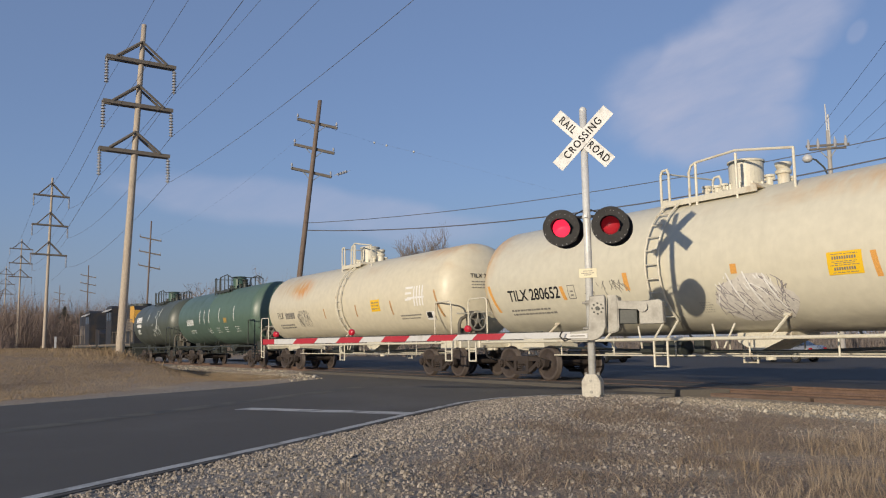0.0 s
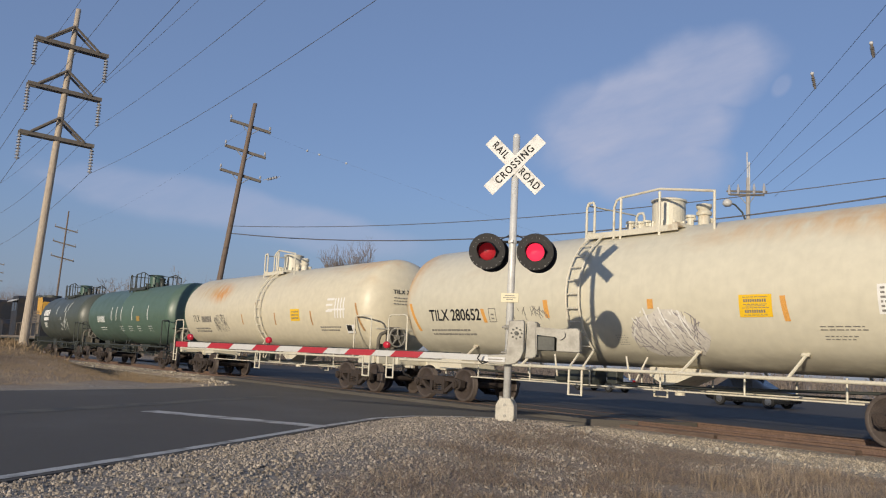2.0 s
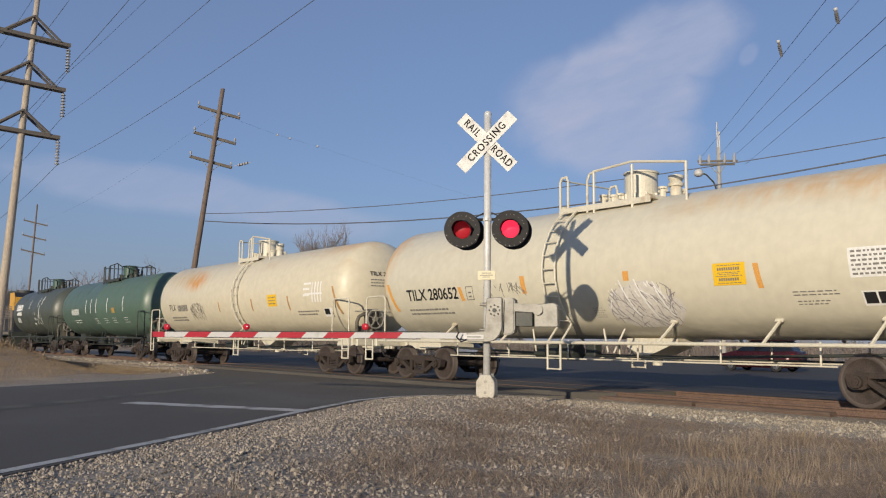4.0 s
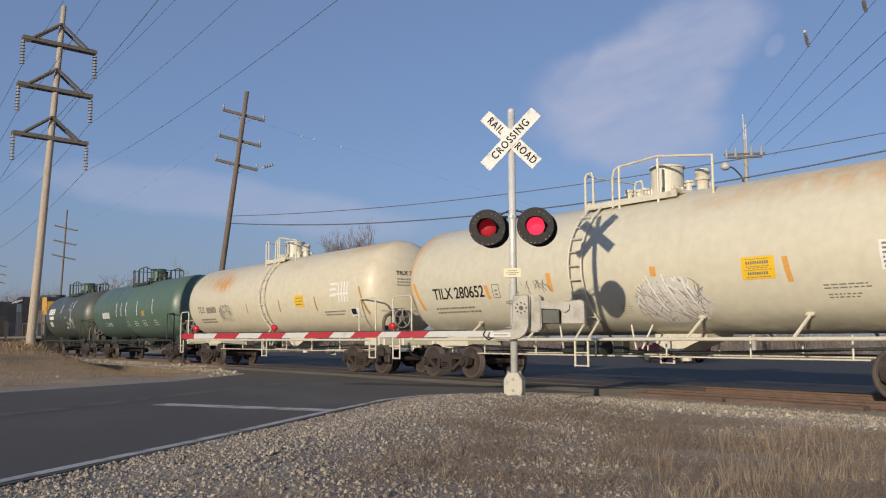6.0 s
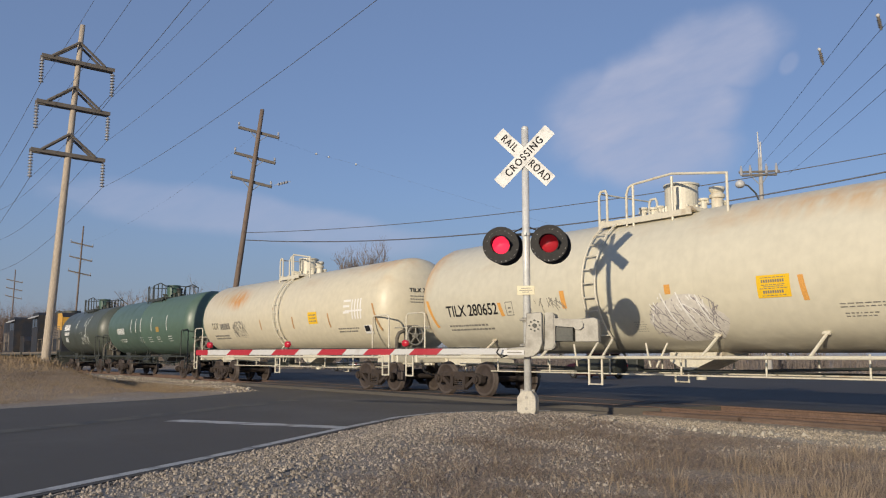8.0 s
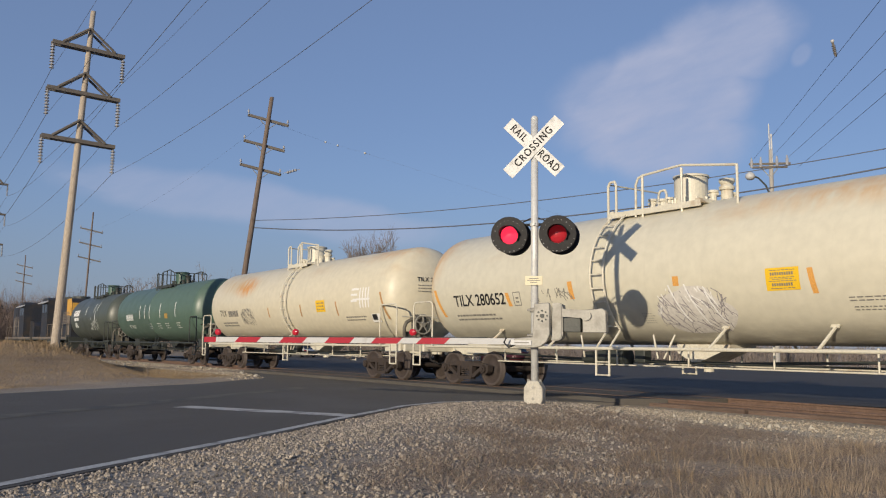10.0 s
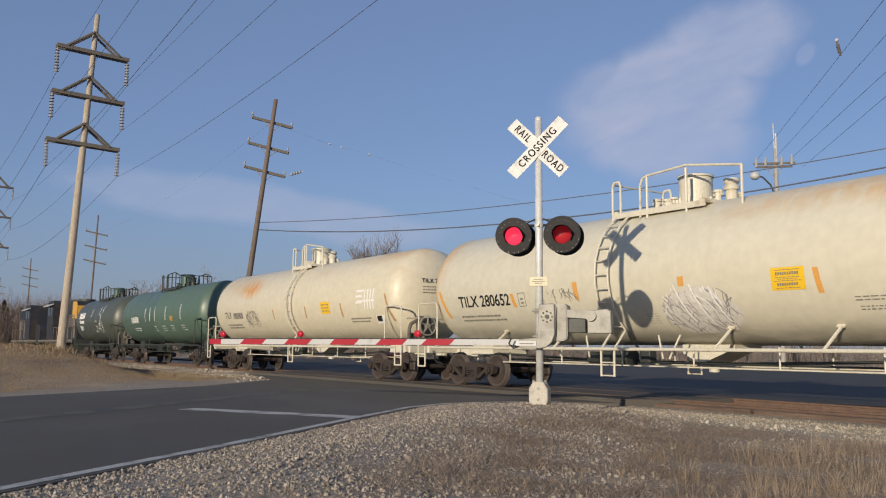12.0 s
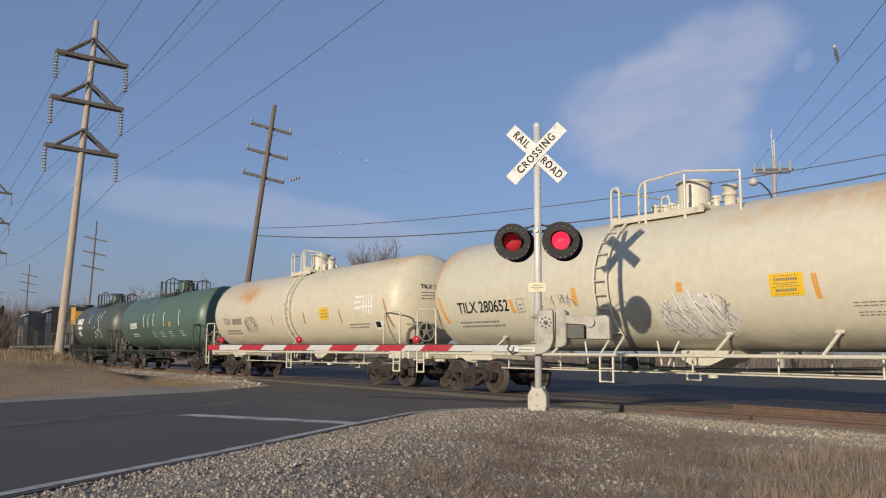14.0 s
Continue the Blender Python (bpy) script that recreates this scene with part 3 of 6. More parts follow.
def build_truck(car, x, first=[]):
    """One two-axle truck with wheels, side frames, springs and bolster."""
    bm = bmesh.new()
    box(bm, (0, 0, 0.55), (0.34, 2.1, 0.22), bevel=0.02)
    for s in (-1, 1):
        rod(bm, (s * 0.889, -0.95, 0.457), (s * 0.889, 0.95, 0.457), 0.075, 10)
        box(bm, (s * 0.42, 0, 0.42), (0.10, 1.5, 0.14), bevel=0.01)
    rod(bm, (0, 0, 0.6), (0, 0, 0.86), 0.2, 12)
    truck = part("truck", bm, TRUCK_IRON, car, "rusty two-axle freight truck", m=pose(x, 0, 0))
    if not first:
        first.append((part("wheel", wheel_mesh(), WHEEL_IRON, truck, smooth=True, m=pose(-0.889, -0.755, 0.457)),
                      part("side_frame", side_frame_mesh(), TRUCK_IRON, truck, m=pose(0, -0.99, 0))))
        bm = bmesh.new()
        for dx in (-0.14, 0, 0.14):
            for k in range(5):
                rod(bm, (dx, 0, 0.26 + 0.055 * k), (dx, 0, 0.29 + 0.055 * k), 0.062, 10)
        first[0] += (part("spring_group", bm, TRUCK_IRON, truck, m=pose(0, -0.99, 0)),)
        made = True
    else:
        made = False
    wheel, frame_side, spring = first[0]
    if made:
        # the worn rim is paler than the plate
        wheel.data.materials.append(WHEEL_RIM)
        for poly in wheel.data.polygons:
            c = poly.center
            if math.hypot(c.x, c.z) > 0.40:
                poly.material_index = 1
    for s in (-1, 1):
        for y, turn in ((-0.755, 0), (0.755, 180)):
            if not (made and s == -1 and y < 0):
                again("wheel", wheel, truck, pose(s * 0.889, y, 0.457, 0, random.uniform(0, 90), turn))
    for y, turn in ((-0.99, 0), (0.99, 180)):
        if not (made and y < 0):
            again("side_frame", frame_side, truck, pose(0, y, 0, 0, 0, turn))
            again("spring_group", spring, truck, pose(0, y, 0, 0, 0, turn))
    return truck


def on_shell(bm, x, z, r=TANK_R, lift=0.006, zc=TANK_Z):
    """Wrap flat marks (x right, y up) onto the near side of the tank, centred at x, z along the arc."""
    a0 = math.asin(max(-1, min(1, (z - zc) / r)))
    for v in bm.verts:
        a = a0 + v.co.y / r
        lift_v = lift + v.co.z
        v.co = Vector((x + v.co.x, -(r + lift_v) * math.cos(a), zc + (r + lift_v) * math.sin(a)))


def bars(rows, width, height_, gap=0.02, seed=1):
    """Unreadable lines of stencilled writing as broken bars."""
    rnd = random.Random(seed)
    bm = bmesh.new()
    for k in range(rows):
        y = (rows / 2 - k - 0.5) * (height_ + gap)
        x = -width / 2
        end = width / 2 * rnd.uniform(0.7, 1)
        while x < end:
            w = rnd.uniform(0.05, 0.16) * min(1, width)
            patch(bm, x, x + w, y - height_ / 2, y + height_ / 2)
            x += w + 0.03
    return bm


def patch(bm, x0, x1, y0, y1, n=3, slant=0.0):
    rows = [[bm.verts.new((x + slant * y, y, 0)) for x in (x0, x1)] for y in [y0 + (y1 - y0) * k / n for k in range(n + 1)]]
    for a, b in zip(rows, rows[1:]):
        bm.faces.new((a[0], a[1], b[1], b[0]))


def tank_car(name, m, label, half, paint, steel, truck_x, coupler, radius=TANK_R, dome_x=0.45, seams=(), brackets=True, top_steel=None, ladder_x=None, deck=1.7, ladder_near=True):
    """A tank car: shell with elliptical heads, saddles, side rails, ladder, top platform, manway, trucks, couplers."""
    car = base_empty(name, m, label, "tank car", "cars of the standing train")
    zc = TANK_Z
    bm = bmesh.new()
    head = 0.74
    prof = [(-half, 0)] + [(-half + head * (1 - math.cos(radians(a))), radius * math.sin(radians(a))) for a in (8, 18, 28, 38, 48, 58, 68, 78)]
    flat = half - head
    stations = sorted([-flat, flat] + [s + d for s in seams for d in (-0.03, -0.012, 0.012, 0.03)])
    mid = []
    for s in stations:
        on = any(abs(s - q) < 0.02 for q in seams)
        mid.append((s, radius + (0.006 if on else 0)))
    prof = prof + mid + [(-u, r) for u, r in reversed(prof)]
    lathe(bm, prof, 64)
    bmesh.ops.translate(bm, verts=bm.verts, vec=(0, 0, zc))
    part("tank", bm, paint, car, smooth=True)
    # saddles and draft sills
    for s in (-1, 1):
        bm = bmesh.new()
        for w, z0, z1 in ((0.6, 0.86, 1.3), (0.62, 1.2, 1.4)):
            prism(bm, [(s * truck_x - 0.5, z0), (s * truck_x + 0.5, z0), (s * truck_x + 0.42, z1), (s * truck_x - 0.42, z1)], -w, w)
        part("saddle", bm, steel, car)
        bm = bmesh.new()
        box(bm, (s * (truck_x + half + 0.2) / 2 + s * 0.15, 0, 0.95), (half + 0.6 - truck_x, 0.5, 0.3), bevel=0.02)
        box(bm, (s * (half + 0.18), 0, 1.0), (0.12, 2.6, 0.22), bevel=0.02)
        part("draft_sill", bm, steel, car)
        bm = bmesh.new()
        rod(bm, (s * (half + 0.1), 0, 0.86), (s * (coupler - 0.08), 0, 0.86), 0.09, 10)
        box(bm, (s * (coupler - 0.12), 0, 0.86), (0.3, 0.28, 0.26), bevel=0.04)
        part("coupler", bm, TRUCK_IRON, car)
        bm = bmesh.new()
        pipe(bm, [(s * (half + 0.15), -0.35, 0.9), (s * (half + 0.3), -0.36, 0.62), (s * (coupler - 0.02), -0.3, 0.5)], 0.03, 6)
        part("brake_hose", bm, BLACK_PAINT, car)
        build_truck(car, s * truck_x)
        # end platform grab rails and steps
        for y in (-1.6, 1.6):
            bm = bmesh.new()
            a, b = s * (half - 0.75), s * (half + 0.22)
            pipe(bm, [(a, y, 1.08), (a, y, 2.20), (a + s * 0.03, y, 2.29), (a + s * 0.12, y, 2.33), (b - s * 0.12, y, 2.33), (b - s * 0.03, y, 2.29), (b, y, 2.20), (b, y, 0.52), (b - s * 0.36, y, 0.52), (b - s * 0.36, y, 1.08)], 0.024, 8)
            rod(bm, (b, y, 0.8), (b - s * 0.36, y, 0.8), 0.02, 6)
            part("grab_rail", bm, steel, car)
        bm = bmesh.new()
        pipe(bm, [(s * (half + 0.2), -1.4, 1.95), (s * (half + 0.2), 1.4, 1.95)], 0.022, 6)
        part("end_rail", bm, steel, car)
    # side rails with slanting brackets
    for y in (-1, 1):
        bm = bmesh.new()
        rod(bm, (-half + 0.3, y * 1.5, 1.06), (half - 0.3, y * 1.5, 1.06), 0.036, 10)
        part("side_rail", bm, steel, car)
        for x in ((-5.1, -2.7, 1.98, 4.28, 6.2) if brackets else ()):
            bm = bmesh.new()
            x = float(x)
            lower = math.sqrt(max(0, radius ** 2 - 1.12 ** 2))
            rod(bm, (x, y * 1.5, 1.06), (x + 0.08, y * 1.0, zc - 1.2), 0.032, 6)
            box(bm, (x + 0.08, y * 1.02, zc - 1.19), (0.16, 0.03, 0.12), Matrix.Rotation(radians(y * 45), 4, "X"))
            part("bracket", bm, steel, car)
        bm = bmesh.new()
        rod(bm, (-truck_x + 1.3, y * 0.9, 0.69), (truck_x - 1.3, y * 0.9, 0.69), 0.018, 6)
        for x in np.linspace(-truck_x + 1.6, truck_x - 1.6, 6):
            rod(bm, (float(x), y * 0.9, 0.69), (float(x), y * 0.9, 1.12), 0.02, 6)
        part("safety_bar", bm, steel, car)
    # air reservoir, brake cylinder, pipes under the belly
    bm = bmesh.new()
    rod(bm, (-1.75, -0.6, 0.86), (-0.95, -0.6, 0.86), 0.21, 14)
    rod(bm, (-2.35, -0.55, 0.84), (-1.85, -0.55, 0.84), 0.15, 12)
    box(bm, (-0.55, -0.55, 0.9), (0.3, 0.25, 0.3), bevel=0.02)
    part("air_reservoir", bm, DARK_STEEL, car)
    bm = bmesh.new()
    pipe(bm, [(-truck_x, -0.4, 0.92), (-2, -0.42, 0.78), (2, -0.42, 0.78), (truck_x, -0.4, 0.92)], 0.03, 6)
    rod(bm, (-truck_x, 0.1, 0.75), (truck_x, 0.1, 0.75), 0.02, 6)
    part("brake_pipe", bm, DARK_STEEL, car)
    for xa, xb in ((0.42, 0.62), (1.0, 0.78), (-1.75, -1.55)):
        bm = bmesh.new()
        rod(bm, (xa, -1.3, 1.36), (xb, -1.4, 0.86), 0.021, 6)
        part("brake_lever", bm, steel, car)
    bm = bmesh.new()
    prism(bm, [(0.35, 1.17), (1.7, 1.17), (1.7, 1.10), (0.95, 0.80), (0.72, 0.80), (0.35, 0.98)], -0.45, 0.45)
    rod(bm, (0.82, 0, 0.58), (0.82, 0, 0.85), 0.11, 12)
    part("outlet_skid", bm, steel, car, "bottom outlet with skid plates")
    # ladder over the shell
    for y in ((-1, 1) if ladder_near else (1,)):
        xl = dome_x - 1.55 if ladder_x is None else ladder_x
        arc = [radians(a) for a in range(-48, 63, 10)]
        stiles = []
        for dx in (0, 0.4):
            lad = bmesh.new()
            pts = [(xl + dx, y * (radius + 0.10) * math.cos(a), zc + (radius + 0.10) * math.sin(a)) for a in arc]
            pipe(lad, [(xl + dx, y * 1.48, 0.45), (xl + dx, y * 1.48, 1.06)] + pts, 0.026, 6)
            stiles.append(part("ladder_rail", lad, steel, car))
        ladder = stiles[0]
        rung = None
        for a in range(-44, 62, 11):
            c = (y * (radius + 0.10) * math.cos(radians(a)), zc + (radius + 0.10) * math.sin(radians(a)))
            if rung is None:
                rb = bmesh.new()
                rod(rb, (xl, 0, 0), (xl + 0.4, 0, 0), 0.018, 6)
                rung = part("rung", rb, steel, ladder, m=pose(0, c[0], c[1]))
            else:
                again("rung", rung, ladder, pose(0, c[0], c[1]))
        for z in (0.47, 0.76):
            again("rung", rung, ladder, pose(0, y * 1.48, z))
    # top platform, railings, manway, safety valve
    top_steel = top_steel or steel
    top = zc + radius
    x0, x1 = dome_x - deck, dome_x + 1.35
    for y in (-0.72, 0.72):
        bm = bmesh.new()
        box(bm, ((x0 + x1 - 0.4) / 2, y, top - 0.10), (x1 - x0 - 0.4, 0.32, 0.045))
        part("platform", bm, steel, car)
        bm = bmesh.new()
        box(bm, ((x0 + x1 - 0.4) / 2, y * 1.24, top - 0.14), (x1 - x0 - 0.4, 0.03, 0.13))
        part("platform_edge", bm, steel, car)
    for x in (x0 + 0.1, dome_x, x1 - 0.5):
        bm = bmesh.new()
        box(bm, (x, 0, top - 0.08), (0.12, 1.76, 0.10))
        part("platform_support", bm, steel, car)
    z = top + 0.68
    for y in (-0.88, 0.88):
        bm = bmesh.new()
        pipe(bm, [(x0, y, top - 0.3), (x0, y, z - 0.12), (x0 + 0.05, y, z - 0.02), (x0 + 0.2, y, z - 0.01), (x0 + 0.25, y, z - 0.12), (x0 + 0.25, y, top - 0.2)], 0.03, 8)
        part("handrail_post", bm, steel, car)
        if ladder_near and y > 0:
            continue
        bm = bmesh.new()
        xe, peak = (x1 + 0.5, dome_x + 0.45) if ladder_near else (x1, dome_x + 0.5)
        pipe(bm, [(x0 + 0.85, y, top - 0.25), (x0 + 0.85, y, z - 0.2), (x0 + 0.92, y, z - 0.05), (x0 + 1.05, y, z), (peak, y, z + 0.06), (xe, y, z - 0.16), (xe, y, top - 0.28)], 0.028, 8)
        for x in (x0 + 1.05, peak) if ladder_near else (x0 + 1.05, dome_x + 0.05, dome_x + 0.7):
            rod(bm, (x, y, top - 0.28), (x, y, z), 0.03, 6)
        part("handrail", bm, steel, car)
    bm = bmesh.new()
    pipe(bm, [(x0, -0.88, top + 0.62), (x0, 0.88, top + 0.62)], 0.02, 6)
    part("cross_rail", bm, steel, car)
    if not ladder_near:
        bm = bmesh.new()
        pipe(bm, [(x1, -0.88, top + 0.54), (x1, 0.88, top + 0.54)], 0.02, 6)
        part("cross_rail", bm, steel, car)
    bm = bmesh.new()
    lathe(bm, [(top - 0.15, 0.0), (top - 0.15, 0.34), (top + 0.02, 0.34), (top + 0.02, 0.40), (top + 0.1, 0.40), (top + 0.1, 0.37), (top + 0.62, 0.37), (top + 0.62, 0.40), (top + 0.66, 0.40), (top + 0.69, 0.3), (top + 0.71, 0)], 28, "Z")
    bmesh.ops.translate(bm, verts=bm.verts, vec=(dome_x, 0, 0))
    dome = part("manway_housing", bm, top_steel, car, smooth=False)
    for k in range(10):
        a = k * math.tau / 10
        bm = bmesh.new()
        rod(bm, (dome_x + 0.41 * math.cos(a), 0.41 * math.sin(a), top - 0.02), (dome_x + 0.41 * math.cos(a), 0.41 * math.sin(a), top + 0.15), 0.035, 6)
        part("bolt", bm, steel, dome)
    bm = bmesh.new()
    lathe(bm, [(top - 0.15, 0.0), (top - 0.15, 0.125), (top + 0.22, 0.125), (top + 0.22, 0.16), (top + 0.28, 0.175), (top + 0.33, 0.125), (top + 0.40, 0.17), (top + 0.46, 0.17), (top + 0.5, 0)], 18, "Z")
    bmesh.ops.translate(bm, verts=bm.verts, vec=(dome_x + 0.95, 0, 0))
    part("safety_valve", bm, CREAM_STEEL if steel is CREAM_STEEL else steel, car)
    for dx, dy, h in ((-0.95, -0.2, 0.25), (-0.75, 0.15, 0.3), (-0.6, -0.25, 0.2), (0.75, -0.2, 0.22), (0.95, 0.2, 0.18)):
        bm = bmesh.new()
        rod(bm, (dome_x + dx, dy, top - 0.05), (dome_x + dx, dy, top + h), 0.07, 8)
        rod(bm, (dome_x + dx, dy, top + h - 0.05), (dome_x + dx, dy, top + h), 0.11, 8)
        rod(bm, (dome_x + dx - 0.12, dy, top + h * 0.6), (dome_x + dx + 0.12, dy, top + h * 0.6), 0.035, 6)
        part("valve", bm, steel, car)
    # hand brake on the end: wheel, gear case, chain rod and the elbow of the brake pipe
    e = half + 0.12
    bm = bmesh.new()
    box(bm, (e + 0.0, -0.72, 1.72), (0.2, 0.5, 0.62), bevel=0.06)
    rod(bm, (e + 0.08, -0.72, 1.72), (e + 0.16, -0.72, 1.72), 0.2, 18)
    rod(bm, (e, -0.72, 1.0), (e, -0.72, 1.5), 0.06, 8)
    box(bm, (e - 0.1, -0.7, 1.25), (0.12, 0.9, 0.5), bevel=0.02)
    case = part("brake_gear_case", bm, BRAKE_IRON, car, "dull grey hand brake gear case")
    bm = bmesh.new()
    c = Vector((e + 0.24, -0.72, 1.72))
    ring = [c + Vector((0, 0.29 * math.cos(k * math.tau / 24), 0.29 * math.sin(k * math.tau / 24))) for k in range(25)]
    pipe(bm, ring, 0.026, 6)
    for k in range(5):
        a = k * math.tau / 5 + 0.3
        rod(bm, c, c + Vector((0, 0.28 * math.cos(a), 0.28 * math.sin(a))), 0.022, 6)
    rod(bm, c - Vector((0.12, 0, 0)), c + Vector((0.04, 0, 0)), 0.075, 12)
    part("brake_wheel", bm, GREY_PAINT, case, "round spoked hand brake wheel")
    bm = bmesh.new()
    pipe(bm, [(e, -1.25, 1.1), (e, -1.25, 1.62), (e + 0.03, -1.2, 1.78), (e + 0.05, -1.05, 1.86), (e + 0.05, -0.9, 1.86)], 0.055, 8)
    part("brake_elbow", bm, BRAKE_IRON, case)
    return car


A_X, PITCH = -5.75, 17.84
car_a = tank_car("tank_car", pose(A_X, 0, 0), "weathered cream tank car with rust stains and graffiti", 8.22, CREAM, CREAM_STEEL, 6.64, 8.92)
car_b = tank_car("tank_car", pose(A_X - PITCH, 0, 0), "weathered cream tank car with a rust patch, coupled behind another", 8.22, CREAM_WARM, CREAM_STEEL, 6.64, 8.92, dome_x=-0.2, brackets=False, ladder_x=0.1, deck=0.75)
car_c = tank_car("tank_car", pose(-40.6, 0, 0), "dull green tank car with faded white lettering, standing on the track", 7.4, GREEN, DARK_STEEL, 5.6, 8.05, seams=(-0.3,), brackets=False, ladder_near=False, top_steel=GREEN_STEEL)
car_d = tank_car("tank_car", pose(-55.1, 0, 0), "dirty dark green tank car with white graffiti, next to the locomotive", 5.75, DARKGREEN, DARK_STEEL, 4.2, 6.35, seams=(2.2,), brackets=False, ladder_near=False, top_steel=GREEN_STEEL)


# ---- marks on the train ----
def mark(name, bm, mat, car, x, z, label="", r=TANK_R, lift=0.006):
    on_shell(bm, x, z, r, lift)
    ob = part(name, bm, mat, car, label)
    if "writing" in name or "graffiti" in name:
        tagged(ob, kind="stuff")
    return ob


def flat(w, h, slant=0.0, n=6):
    bm = bmesh.new()
    patch(bm, -w / 2, w / 2, -h / 2, h / 2, n, slant)
    return bm


def scrawl(w, h, seed, strokes, width, lo=0.0):
    """Loose spray strokes inside a box."""
    rnd = random.Random(seed)
    bm = bmesh.new()
    for _ in range(strokes):
        x, y = rnd.uniform(-w / 2, w / 2), rnd.uniform(-h / 2, h / 2)
        a = rnd.choice((2.05, 2.1, 2.2, 2.0, 1.2)) + rnd.uniform(-0.25, 0.25)
        bend = rnd.uniform(-0.5, 0.5)
        last = None
        for k in range(rnd.randint(4, 9)):
            n = (-math.sin(a) * width * rnd.uniform(0.3, 0.6), math.cos(a) * width * rnd.uniform(0.3, 0.6))
            if abs(x) > w / 2 or abs(y) > h / 2 or (x / (w / 2)) ** 2 + (y / (h / 2)) ** 2 > 1.25:
                break
            row = [bm.verts.new((x + n[0], y + n[1], 0)), bm.verts.new((x - n[0], y - n[1], 0))]
            if last:
                bm.faces.new((last[0], last[1], row[1], row[0]))
            last = row
            x, y, a = x + 0.055 * math.cos(a), y + 0.055 * math.sin(a), a + bend * 0.45 + rnd.uniform(-0.2, 0.2)
    return bm


def cloud_patch(w, h, seed):
    """A ragged rounded patch of thin paint."""
    bm = bmesh.new()
    rnd = random.Random(seed)
    n, rings = 30, 5
    edge = [0.82 + 0.22 * noise.noise((math.cos(k * math.tau / n) * 1.7, math.sin(k * math.tau / n) * 1.7, seed)) + rnd.uniform(-0.04, 0.04) for k in range(n)]
    rows = [[bm.verts.new((w / 2 * edge[k] * q / rings * math.cos(k * math.tau / n), h / 2 * edge[k] * q / rings * math.sin(k * math.tau / n), 0)) for k in range(n)] for q in range(1, rings + 1)]
    bm.faces.new(rows[0])
    for a, b in zip(rows, rows[1:]):
        for k in range(n):
            j = (k + 1) % n
            bm.faces.new((a[k], a[j], b[j], b[k]))
    bmesh.ops.recalc_face_normals(bm, faces=bm.faces)
    return bm


SPRAY_PALE = material("pale_spray_paint", (0.60, 0.57, 0.52), 0.6, 0, 0.12, 3, 14, 0.0)
SPRAY_WHITE = material("white_spray_paint", (0.76, 0.75, 0.72), 0.6, 0, 0.08, 3, 14, 0.0)
SPRAY_GREY = material("grey_violet_spray_paint", (0.26, 0.24, 0.25), 0.6, 0, 0.25, 3, 14, 0.0)
RUST_MARK = material("faded_yellow_paint", (0.34, 0.22, 0.06), 0.7, 0, 0.3, 10, 40, 0.0)
WHITE_INK = material("faded_white_stencil", (0.55, 0.57, 0.54), 0.6, 0, 0.15, 3, 20, 0.0)
PALE_RUST = material("rust_stain", (0.45, 0.26, 0.11), 0.7, 0, 0.2, 3, 9, 0.0)


def narrow(bm, k):
    bmesh.ops.transform(bm, matrix=Matrix.Diagonal((k, 1, 1, 1)), verts=bm.verts)
    return bm


